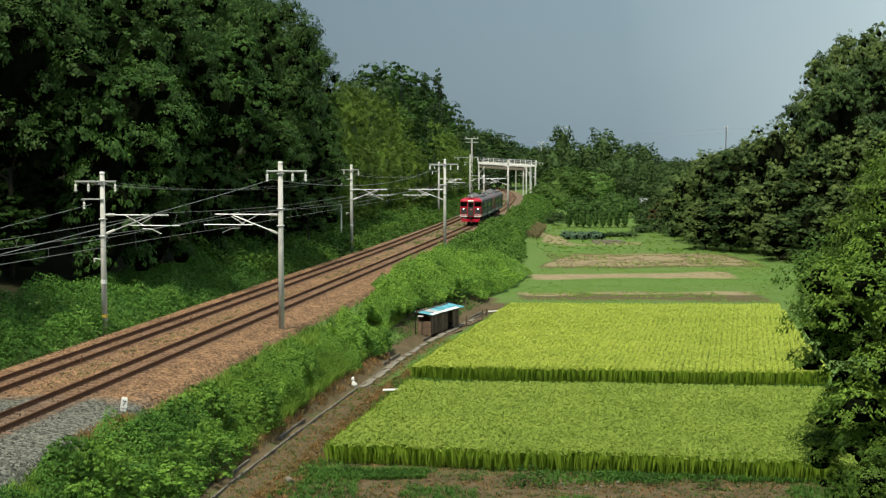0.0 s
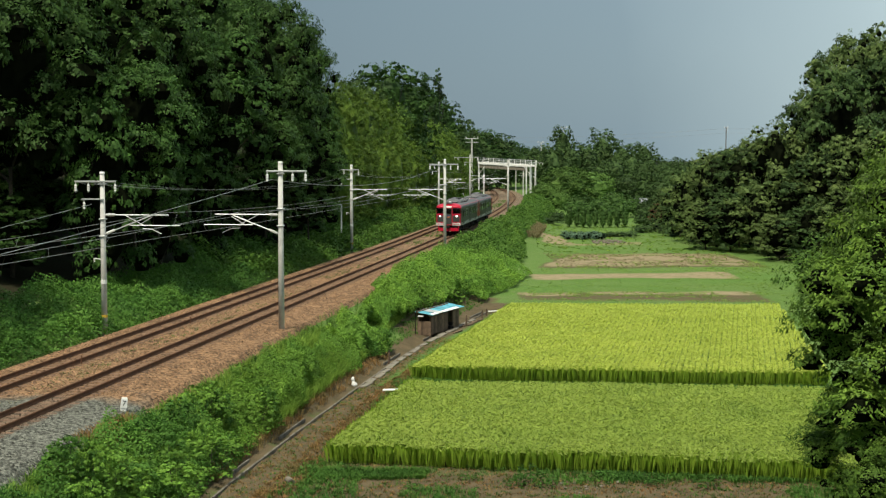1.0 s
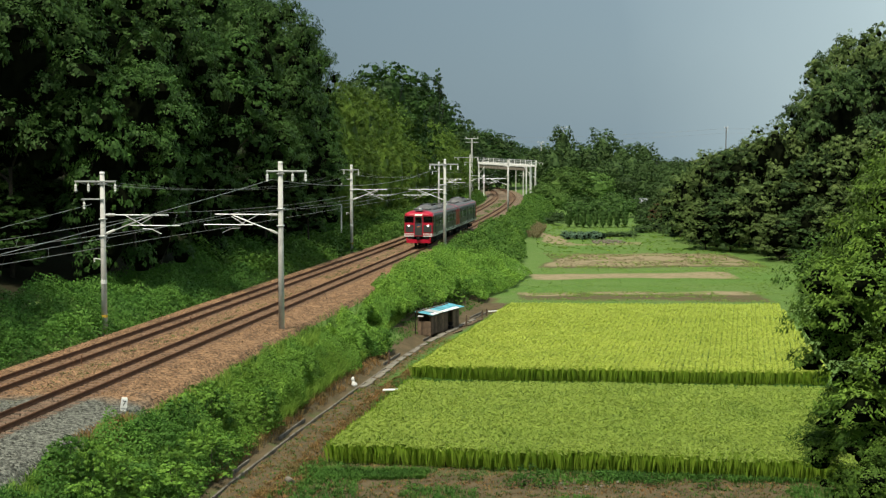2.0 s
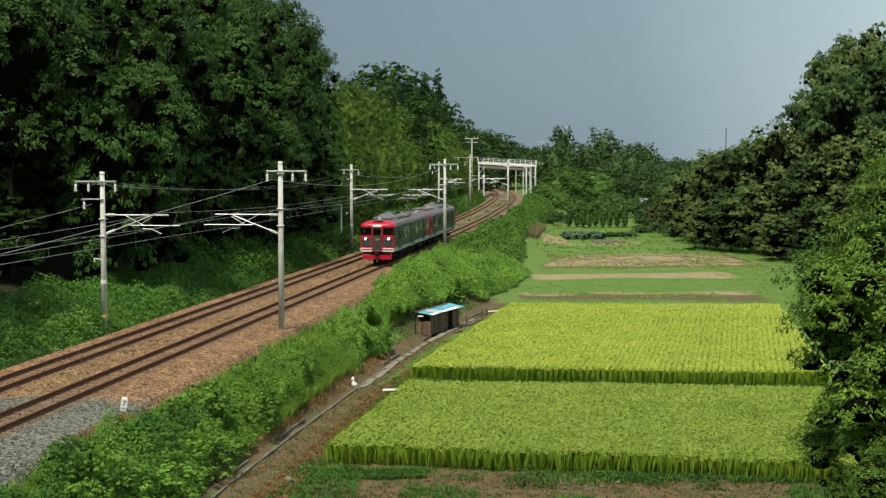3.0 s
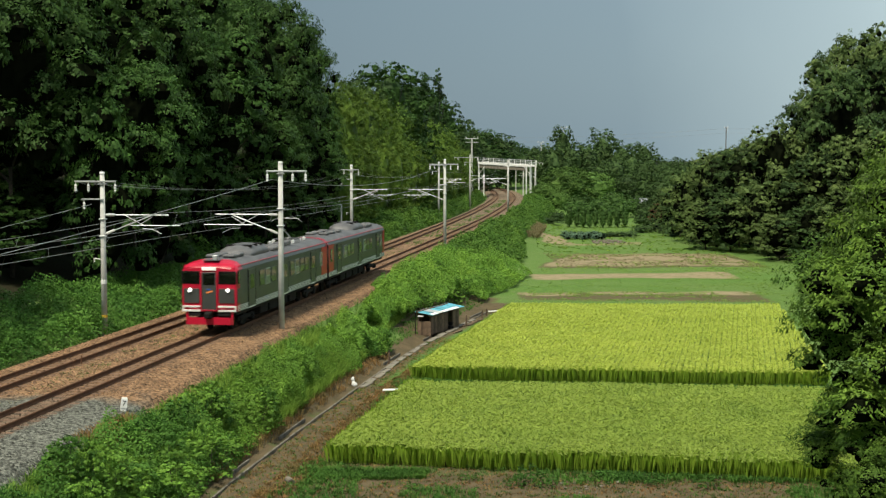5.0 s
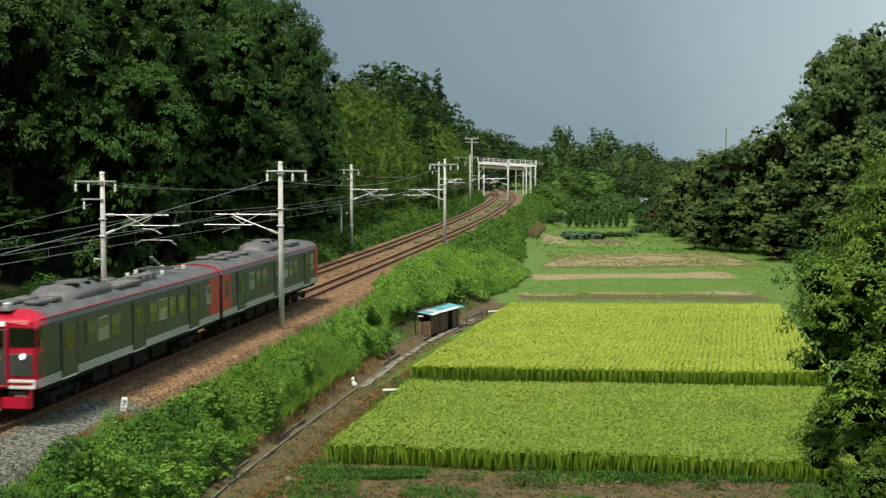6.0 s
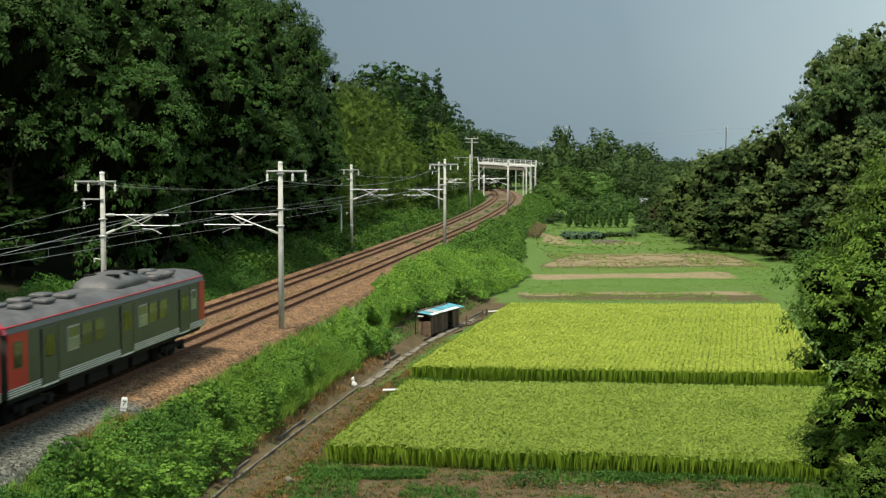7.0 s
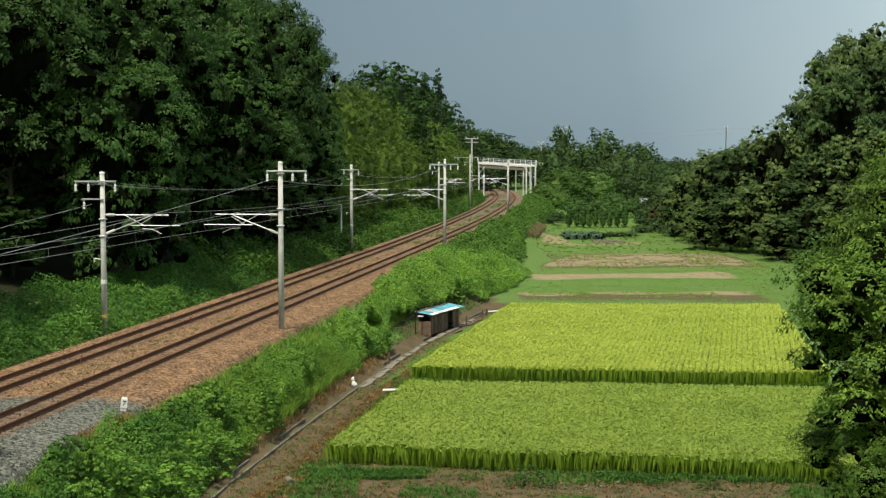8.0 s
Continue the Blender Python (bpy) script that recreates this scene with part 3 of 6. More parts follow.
def grow(protos, spots, label, category, group, seed):
    """Stands trees on spots (x, y, height of the treetop above the rails, crown radius), from protos of known height and radius."""
    rng = np.random.default_rng(seed)
    fresh = [p[0] for p in protos]
    for k, (x, y, top, rad) in enumerate(spots):
        ob, ph, pr = protos[k % len(protos)]
        if ob in fresh:
            fresh.remove(ob)
            t = ob
        else:
            t = copy_thing(ob, Matrix())
        put(t, x, y, rng.uniform(0, 6.28), rad / pr, (top - float(land(x, y))) / ph)
        tagged(t, label, category, group)


def along(y, u):
    p = rail_point(y, u, 0)
    return p.x, p.y


def forests():
    rng = np.random.default_rng(5)
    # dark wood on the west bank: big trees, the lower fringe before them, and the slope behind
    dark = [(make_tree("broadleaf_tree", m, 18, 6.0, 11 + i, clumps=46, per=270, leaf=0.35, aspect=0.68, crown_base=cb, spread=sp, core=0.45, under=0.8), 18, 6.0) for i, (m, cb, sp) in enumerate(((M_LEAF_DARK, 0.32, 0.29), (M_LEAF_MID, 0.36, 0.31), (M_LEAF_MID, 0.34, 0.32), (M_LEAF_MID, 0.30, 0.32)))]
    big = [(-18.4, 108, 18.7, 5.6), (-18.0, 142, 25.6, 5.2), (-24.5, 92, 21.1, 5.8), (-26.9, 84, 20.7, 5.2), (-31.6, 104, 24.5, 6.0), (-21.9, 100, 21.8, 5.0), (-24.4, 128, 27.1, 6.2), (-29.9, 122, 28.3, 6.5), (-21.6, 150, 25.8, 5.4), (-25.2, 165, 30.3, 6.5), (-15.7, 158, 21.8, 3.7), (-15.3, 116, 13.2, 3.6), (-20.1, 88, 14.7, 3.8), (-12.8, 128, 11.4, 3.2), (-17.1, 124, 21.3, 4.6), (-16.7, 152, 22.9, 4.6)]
    # the first five stand out of view, added to keep light off the bank
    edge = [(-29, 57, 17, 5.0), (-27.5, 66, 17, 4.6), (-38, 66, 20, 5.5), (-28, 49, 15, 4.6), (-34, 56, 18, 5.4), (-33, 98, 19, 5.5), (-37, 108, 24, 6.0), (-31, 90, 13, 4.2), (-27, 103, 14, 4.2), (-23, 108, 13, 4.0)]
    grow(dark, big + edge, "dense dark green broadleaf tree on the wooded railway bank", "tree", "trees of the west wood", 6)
    low = [(make_tree("young_tree", m, 8, 3.0, 21 + i, clumps=26, per=170, leaf=0.30, aspect=0.66, crown_base=0.04, spread=0.36), 8, 3.0) for i, m in enumerate((M_LEAF_DARK, M_LEAF_DARK))]
    fr = [(-21.0, 84, 11.9, 2.6), (-17.5, 92, 9.2, 2.4), (-14.3, 104, 8.6, 2.4), (-14.0, 118, 7.8, 2.4), (-12.8, 116, 5.4, 2.2), (-29.1, 98, 8.0, 3.0), (-29.6, 88, 7.6, 3.0), (-27.4, 83, 6.4, 2.6), (-11.8, 126, 6.2, 2.6), (-10.9, 134, 5.2, 2.4), (-13.1, 140, 12.7, 3.0)]
    fr = [(min(x, float(line_x(y)) - 11.8), y, top, r) for x, y, top, r in fr]
    grow(low, fr, "young dark green tree at the edge of the railway wood", "tree", "young trees of the west bank", 7)
    bam = [(make_tree("bamboo_clump", M_LEAF_BAMBOO, 13, 4.0, 31 + i, clumps=56, per=98, leaf=0.48, crown_base=0.03, aspect=0.26, spread=0.34, trunk_r=0.08, airy=True, under=0.42), 13, 4.0) for i in range(2)]
    bs = [(158, -14, 17.0, 3.4), (167, -14.5, 18.2, 3.6), (176, -14.5, 18.6, 3.6), (186, -15, 18.6, 3.6), (196, -15, 18.0, 3.6), (207, -15, 17.6, 3.6), (219, -15, 17.4, 3.6), (232, -15, 17.0, 3.6), (246, -14, 16.6, 3.6), (260, -13, 15.6, 3.6), (276, -12.5, 14.6, 3.6), (268, -10.8, 11.6, 2.8), (282, -10.2, 11.2, 2.8), (296, -10.4, 11.0, 2.8)]
    bs += [(152, -11.5, 11.7, 2.5), (162, -11.5, 11.2, 2.6), (174, -11.5, 11.9, 2.6), (186, -11.5, 11.9, 2.6), (200, -11.5, 11.8, 2.6), (215, -11.5, 11.6, 2.6), (230, -11.5, 11.4, 2.6), (248, -11.2, 11.2, 2.6), (150, -15.5, 13.9, 3.4)]
    bs = [(*rail_point(y, u, 0).xy, top, r) for y, u, top, r in bs]
    grow(bam, bs, "feathery yellow-green bamboo clump on the railway bank", "bamboo", "bamboo on the west bank", 8)
    back = [(make_tree("broadleaf_tree", M_LEAF_FAR if i else M_LEAF_DARK, 18, 5.2, 41 + i, clumps=70, per=64, leaf=0.54, crown_base=0.08, spread=0.31, airy=True, under=0.42), 18, 5.2) for i in range(2)]
    bk = [(-8.5, 216, 24.7, 6.0), (-11.6, 208, 22.3, 4.8), (-5.6, 226, 23.6, 5.4), (-4.6, 283, 24.5, 5.4), (0.5, 307, 22.3, 5.3), (4.4, 336, 19.8, 4.6), (-2.6, 283, 22.8, 5.3), (-13.9, 180, 20.2, 4.5), (11.6, 420, 18.9, 8.0), (17.3, 430, 17.8, 8.0), (22.8, 450, 14.8, 7.0), (14.5, 424, 17.2, 7.0), (20.5, 440, 15.6, 6.5), (7.3, 340, 16.6, 5.0), (8.9, 350, 11.4, 4.4), (12.8, 390, 11.3, 5.0), (17.6, 420, 11.1, 5.0), (28.9, 500, 13.3, 7.0), (22.9, 470, 13.0, 6.0), (34.0, 520, 14.3, 7.0)]
    grow(back, bk, "dark green broadleaf tree on the far wooded slope", "tree", "far trees of the west wood", 9)
    con = make_tree("conifer_tree", M_LEAF_HEDGE, 18, 2.4, 47, clumps=110, per=60, leaf=0.42, crown_base=0.1, shape="cone", spread=0.36, airy=True, core=0.25, under=0.42)
    grow([(con, 18, 2.4)], [(-1.0, 272, 27.4, 2.9), (-3.7, 267, 26.2, 2.6)], "narrow dark conifer above the bamboo bank", "tree", "conifers of the west wood", 10)
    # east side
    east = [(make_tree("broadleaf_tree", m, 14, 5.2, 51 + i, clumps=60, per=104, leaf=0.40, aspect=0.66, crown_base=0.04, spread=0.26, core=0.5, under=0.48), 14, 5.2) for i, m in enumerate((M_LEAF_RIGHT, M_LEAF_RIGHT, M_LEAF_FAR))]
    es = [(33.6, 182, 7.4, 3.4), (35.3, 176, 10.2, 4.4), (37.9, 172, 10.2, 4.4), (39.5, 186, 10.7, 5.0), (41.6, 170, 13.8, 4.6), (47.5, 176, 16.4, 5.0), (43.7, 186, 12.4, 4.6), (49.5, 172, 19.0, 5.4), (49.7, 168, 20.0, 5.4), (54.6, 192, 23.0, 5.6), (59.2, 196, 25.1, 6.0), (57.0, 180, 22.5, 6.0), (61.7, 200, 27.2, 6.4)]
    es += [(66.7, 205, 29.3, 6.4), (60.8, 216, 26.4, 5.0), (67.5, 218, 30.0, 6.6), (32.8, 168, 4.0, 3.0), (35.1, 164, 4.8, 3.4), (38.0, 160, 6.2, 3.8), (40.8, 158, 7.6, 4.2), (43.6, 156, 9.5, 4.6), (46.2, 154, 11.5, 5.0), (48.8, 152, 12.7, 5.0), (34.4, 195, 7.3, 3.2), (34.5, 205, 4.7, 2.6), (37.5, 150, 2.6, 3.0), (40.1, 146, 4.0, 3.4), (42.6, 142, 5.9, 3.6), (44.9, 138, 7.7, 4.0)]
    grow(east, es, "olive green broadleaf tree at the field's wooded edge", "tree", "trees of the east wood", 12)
    far_e = [(make_tree("broadleaf_tree", m, 14, 5.5, 61 + i, clumps=66, per=58, leaf=0.55, crown_base=0.03, spread=0.30, airy=True, under=0.42), 14, 5.5) for i, m in enumerate((M_LEAF_FAR, M_LEAF_FAR))]
    fe = [(32.9, 372, 18.6, 4.2), (44.8, 380, 16.8, 6.0), (39.7, 370, 13.9, 5.0), (28.8, 360, 12.6, 4.6), (34.6, 365, 13.1, 5.0), (49.7, 375, 13.7, 5.5), (55.5, 372, 14.0, 4.6), (49.3, 350, 11.0, 5.0), (43.6, 340, 9.2, 4.6), (50.6, 330, 10.3, 4.6), (47.9, 300, 8.5, 4.0), (45.4, 270, 8.0, 4.0), (44.1, 250, 8.2, 3.8), (44.8, 300, 5.4, 3.6), (42.4, 262, 4.7, 3.2), (41.4, 232, 8.5, 3.6), (41.5, 222, 9.0, 3.6), (28.8, 390, 12.2, 5.0), (28.3, 420, 11.5, 5.0), (40.5, 350, 7.8, 5.0), (43.7, 320, 5.2, 3.6), (63.1, 380, 8.8, 4.0), (78.5, 420, 8.7, 5.0)]
    grow(far_e, fe, "green broadleaf tree across the far fields", "tree", "far trees of the valley", 14)
    red = make_tree("red_leaved_shrub", M_LEAF_RED, 4, 1.9, 66, clumps=24, per=60, leaf=0.3, crown_base=0.05, trunk_r=0.06)
    grow([(red, 4, 1.9)], [(37.7, 232, 1.0, 1.9), (38.6, 228, 0.4, 1.6)], "reddish-brown leaved shrub before the far wood", "shrub", "red shrubs", 15)


forests()


def big_bush():
    b = make_tree("rounded_bush", M_LEAF_BUSH, 9, 6.5, 71, clumps=230, per=62, leaf=0.36, crown_base=0.0, spread=0.14, core=0.7, airy=True, under=0.42)
    put(b, 28, 305, 0, 1.0, 1.0)
    tagged(b, "large rounded green bush beside the railway", "bush", "bushes by the bridge")
    for x, y, s in ((22.5, 296, 0.55), (34, 308, 0.85), (25, 288, 0.4)):
        c = copy_thing(b, Matrix())
        put(c, x, y, x, s, s)


big_bush()


# ---- paddies ----
def tufts(rng, px, py, pz, blades, height, mat, spread=0.09, width=0.012, lean=0.35, name="tufts", arch=0.62, vary=0.75):
    n = len(px)
    k = n * blades
    bx, by, bz = np.repeat(px, blades), np.repeat(py, blades), np.repeat(pz, blades)
    a = rng.uniform(0, 6.283, k)
    r = rng.uniform(0, spread, k)
    h = height * rng.uniform(vary, 1.06, k)
    ln = h * lean * rng.uniform(0.3, 1.3, k)
    root = np.stack([bx + r * np.cos(a), by + r * np.sin(a), bz], -1)
    d = np.stack([np.cos(a), np.sin(a), 0 * a], -1)
    s = np.stack([-np.sin(a), np.cos(a), 0 * a], -1) * width
    midp = root + d * (ln * 0.4)[:, None] + np.stack([0 * a, 0 * a, h * arch], -1)
    tip = root + d * ln[:, None] + np.stack([0 * a, 0 * a, h * min(1.0, arch + 0.25)], -1)
    v = np.stack([root - s * 0.6, midp - s, tip, midp + s], 1).reshape(-1, 3)
    return array_mesh(name, v, 4, mat)


def paddy(x_left, x_right, y_near, y_far, seed, mat, rx=0.15):
    """Rows of rice hills between two slanting edges; the x edges are functions of y."""
    rng = np.random.default_rng(seed)
    px, py = [], []
    rows = np.arange(44, 100, 0.19)
    for y in rows:
        x0, x1 = x_left(y), x_right(y)
        if x1 <= x0:
            continue
        xs = np.arange(x0, x1, 0.30) + rng.normal(0, 0.02, len(np.arange(x0, x1, 0.30)))
        ok = (y > y_near(xs)) & (y < y_far(xs))
        px.append(xs[ok])
        py.append(np.full(ok.sum(), y) + rng.normal(0, 0.02, ok.sum()))
    px, py = np.concatenate(px), np.concatenate(py)
    pz = land(px, py) - 0.02
    hgt = 0.84 + 0.10 * (fast_noise(px, py, 2.5, 5) - 0.5)
    # upright stalks, and drooping leaves and ears on top of each hill
    edge = (py < y_near(px) + 0.9) | (px < x_left(py) + 0.6)
    stalk = tufts(rng, px[edge], py[edge], pz[edge], 26, 0.80, M_STALK, spread=0.21, width=0.008, lean=0.22, name="stalks", arch=0.75, vary=0.85)
    k = 18
    n = len(px) * k
    a, r = rng.uniform(0, 6.283, n), 0.165 * np.sqrt(rng.uniform(0, 1, n))
    P = np.stack([np.repeat(px, k) + r * np.cos(a) * rx / 0.15, np.repeat(py, k) + r * np.sin(a), np.repeat(pz + hgt, k) - r * r * 4 + rng.normal(0, 0.02, n)], -1)
    N = np.stack([np.cos(a) * r * 5, np.sin(a) * r * 5, np.ones(n)], -1) + rng.normal(size=(n, 3)) * 0.22
    V = leaf_blades(P, N, 0.185, rng, 0.30, droop=0.25)
    sv = np.empty(len(stalk.vertices) * 3, np.float32)
    stalk.vertices.foreach_get("co", sv)
    q = sv.reshape(-1, 4, 3)
    V = np.concatenate([V, q[:, :3].reshape(-1, 3), q[:, [0, 2, 3]].reshape(-1, 3)])
    me = array_mesh("rice_crop", V, 3, mat, [mat, M_STALK], np.array([0] * n + [1] * (len(V) // 3 - n)))
    ob = new("rice_crop", me)
    return tagged(ob, "ripening yellow-green rice planted in dense rows", "rice", "rice paddies", kind="stuff")


paddy(lambda y: -3.9 + (y - 50) * 0.19, lambda y: 15.5 + (y - 48) * 0.2, lambda x: 48.9 - 0.215 * (np.asarray(x) + 3.75), lambda x: 63.3 - 0.135 * (np.asarray(x) + 1.5), 1, M_RICE, 0.165)
paddy(lambda y: -1.45 + (y - 68.0) * 0.222, lambda y: 19.5 + (y - 69) * 0.17, lambda x: 68.0 - 0.135 * (np.asarray(x) + 1), lambda x: 97.4 - 0.04 * (np.asarray(x) - 5), 2, M_RICE_RIPE, 0.100)


# ---- overhead line ----
def insulator(z, x, n=3, down=True):
    b = Build()
    b.tube([(x, 0, z), (x, 0, z - 0.12)], 0.02, 6)
    zz = z - 0.12
    for k in range(n):
        b.tube([(x, 0, zz), (x, 0, zz - 0.05), (x, 0, zz - 0.10)], 0.05, 8, 0.085)
        zz -= 0.12
    b.tube([(x, 0, zz + 0.02), (x, 0, zz - 0.05)], 0.025, 6)
    return b


def catenary_pole(y, u, top, side, arms, lower=None, tape=False):
    """A concrete pole > shaft, cap, crossarm, each insulator, bracket (> strut). side: +1 bracket to the right."""
    p = rail_point(y, u, -0.9)
    root = empty("overhead_line_pole", Matrix.Translation(p) @ pose(0, 0, 0, 0, 0, -math.degrees(math.atan(float(line_slope(y))))))
    tagged(root, "tall grey concrete railway pole carrying crossarms and wires", "utility pole", "poles of the overhead line")
    H = top + 0.9
    part("shaft", Build().tube([(0, 0, 0), (0, 0, H * 0.5), (0, 0, H)], 0.165, 14, 0.12), M_CONC, root, smooth=True)
    part("cap", Build().tube([(0, 0, H), (0, 0, H + 0.10)], 0.15, 12, 0.10), M_WHITE, root, "white cap")
    for z in (H - 0.55, H - 2.4, H - 3.3):
        part("clamp", Build().box((0, 0, z), (0.36, 0.36, 0.07), 0.02), M_STEEL, root)
    x0, x1, drops = arms
    part("crossarm", Build().box(((x0 + x1) / 2, -0.17, H - 0.42), (x1 - x0, 0.08, 0.09), 0.01), M_STEEL, root)
    for x in drops:
        b = insulator(H - 0.45, x)
        part("insulator", b, M_INSUL, root, "white ribbed porcelain", at=Matrix.Translation((0, -0.17, 0)))
    if lower:
        xa, zz = lower
        part("short_arm", Build().box((xa / 2, -0.17, zz + 0.9), (abs(xa) + 0.3, 0.07, 0.07), 0.01), M_STEEL, root)
        part("insulator", insulator(zz + 0.87, xa), M_INSUL, root, "white ribbed porcelain", at=Matrix.Translation((0, -0.17, 0)))
    # hinged bracket that holds the contact wire over its track
    zt, zl = 6.65, 5.65
    L = 3.6
    br = part("bracket", Build().tube([(side * 0.15, 0, zt), (side * L, 0, zt)], 0.03, 6), M_STEEL, root)
    part("strut", Build().tube([(side * 0.15, 0, zl), (side * 2.6, 0, zt - 0.05)], 0.035, 6), M_STEEL, br)
    part("steady_arm", Build().tube([(side * 1.5, 0, zt - 0.55), (side * (L + 0.6), 0, zt - 0.55)], 0.025, 6), M_STEEL, br)
    part("brace", Build().tube([(side * 1.2, 0, zt), (side * 2.3, 0, zt - 0.58)], 0.022, 5).tube([(side * 2.7, 0, zt - 0.1), (side * 1.9, 0, zt - 0.58)], 0.022, 5), M_STEEL, br)
    part("registration_arm", Build().tube([(side * 2.2, 0, zt - 0.72), (side * 2.7, 0, zt - 0.75), (side * 3.2, 0, zt - 0.98)], 0.018, 5), M_STEEL, br)
    for z, tilt in ((zt, 0.0), (zl, 0.41)):
        b = Build()
        for k in range(6):
            q = 0.22 + k * 0.075
            b.tube([(side * q, 0, z + tilt * (q - 0.15)), (side * (q + 0.05), 0, z + tilt * (q - 0.1))], 0.085, 8, 0.055)
        part("insulator", b, M_INSUL, br, "white ribbed porcelain")
    if tape:
        part("band", Build().tube([(0, 0, 1.22), (0, 0, 1.36)], 0.166, 14), M_YELLOW, root, "yellow warning band")
        part("plate", Build().tube([(0, 0, 3.0), (0, 0, 3.22)], 0.162, 14), M_WHITE, root, "white plate")
        part("lamp_arm", Build().tube([(-0.1, 0, 4.3), (-0.5, 0, 4.33)], 0.03, 6).tube([(-0.5, 0, 4.36), (-0.5, 0, 4.15)], 0.06, 8, 0.04), M_INSUL, root)
    return root


POLES = []
for y, u, top, side, arms, lower, tape in (
        (70.0, -6.8, 7.92, 1, (-1.45, 0.82, ), None, True),
        (71.5, 2.42, 8.46, -1, (-0.72, 1.45), None, False),
        (132.5, -6.6, 8.1, 1, (-1.45, 0.8), None, True),
        (133.0, 2.65, 8.65, -1, (-1.5, 1.35), None, False),
        (207.0, -7.6, 8.3, 1, (-1.4, 0.8), None, False),
        (213.0, 2.7, 8.6, -1, (-1.4, 1.4), None, False),
        (253.0, -6.5, 9.6, 1, (-3.0, 1.5), None, False),
        (304.0, 5.2, 8.5, -1, (-1.4, 1.6), None, False)):
    x0, x1 = arms
    drops = (x0 + 0.05, x0 + 0.75, x1 - 0.05) if u < 0 else (x0 + 0.05, x1 - 0.75, x1 - 0.05)
    POLES.append(catenary_pole(y, u, top, side, (x0, x1, drops), (-0.95, top - 1.35) if u < 0 else None, tape))


def wire(name, pts, r, label="thin dark overhead wire"):
    ob = part(name, Build().tube(pts, r, 4, caps=False), M_WIRE)
    return tagged(ob, label, "wire", "overhead wires")


def sag(a, b, s, n=9):
    a, b = Vector(a), Vector(b)
    return [a.lerp(b, i / n) - Vector((0, 0, 4 * s * (i / n) * (1 - i / n))) for i in range(n + 1)]


def nearest_on(run, y):
    """The point of a wire at y."""
    pts = [p.lerp(q, k / 8) for p, q in zip(run, run[1:]) for k in range(8)]
    return min(pts, key=lambda p: abs(p.y - y))


def overhead():
    for u, ys in ((0.0, (10, 71.5, 133, 213, 300, 380)), (-TRACK_GAP, (8, 70, 132.5, 207, 300, 380))):
        contact, messenger = [], []
        for a, b in zip(ys, ys[1:]):
            pa, pb = rail_point(a, u + 0.15, 5.15), rail_point(b, u - 0.15, 5.15)
            contact += sag(pa, pb, 0.0, 6)[:-1]
            messenger += sag(pa + Vector((0, 0, 0.72)), pb + Vector((0, 0, 0.72)), 0.45, 8)[:-1]
        wire("contact_wire", contact, 0.0085)
        mw = wire("messenger_wire", messenger, 0.0085)
        for q in np.arange(36, 210, 6.0):
            a, b = (nearest_on(run, q) for run in (contact, messenger))
            part("dropper", Build().tube([a, b], 0.006, 4), M_WIRE, mw)
    for u, z0, dz in ((-8.0, 7.4, 0), (-7.3, 7.4, 0), (-5.8, 7.4, 0)):
        pts = []
        ys = (70, 132.5, 207, 253)
        for a, b in zip(ys, ys[1:]):
            pts += sag(rail_point(a, u, z0), rail_point(b, u, z0), 0.9, 8)[:-1]
        wire("feeder_wire", pts, 0.006)
    # feeder crossing from the near pole to the low arm on the far side
    wire("feeder_wire", sag(rail_point(71.5, 1.95, 7.6), (-19.2, 20, 4.2), 0.25, 10), 0.012)
    pts = sag(rail_point(71.5, 1.95, 7.6), rail_point(133, 1.2, 7.6), 0.8, 10)
    wire("feeder_wire", pts, 0.012)
    wire("feeder_wire", sag(rail_point(70, -7.4, 6.3), rail_point(20, -8.2, 3.2), 0.2, 8), 0.011)


overhead()


# ---- train ----
def body_ring(y, half, top, edge=3.37, low=1.08):
    """Cross-section of a railcar at y."""
    side = [(half, low), (half + 0.0, 2.0), (half - 0.02, edge - 0.22), (half - 0.10, edge - 0.02), (half - 0.30, edge + (top - edge) * 0.48), (half - 0.70, edge + (top - edge) * 0.84), (0.0, top)]
    pts = side + [(-x, z) for x, z in side[-2::-1]]
    return [Vector((x, y, z)) for x, z in pts]


def panel(x, y0, y1, z0, z1, t=0.012):
    return Build().box((x, (y0 + y1) / 2, (z0 + z1) / 2), (t, y1 - y0, z1 - z0), 0.003)


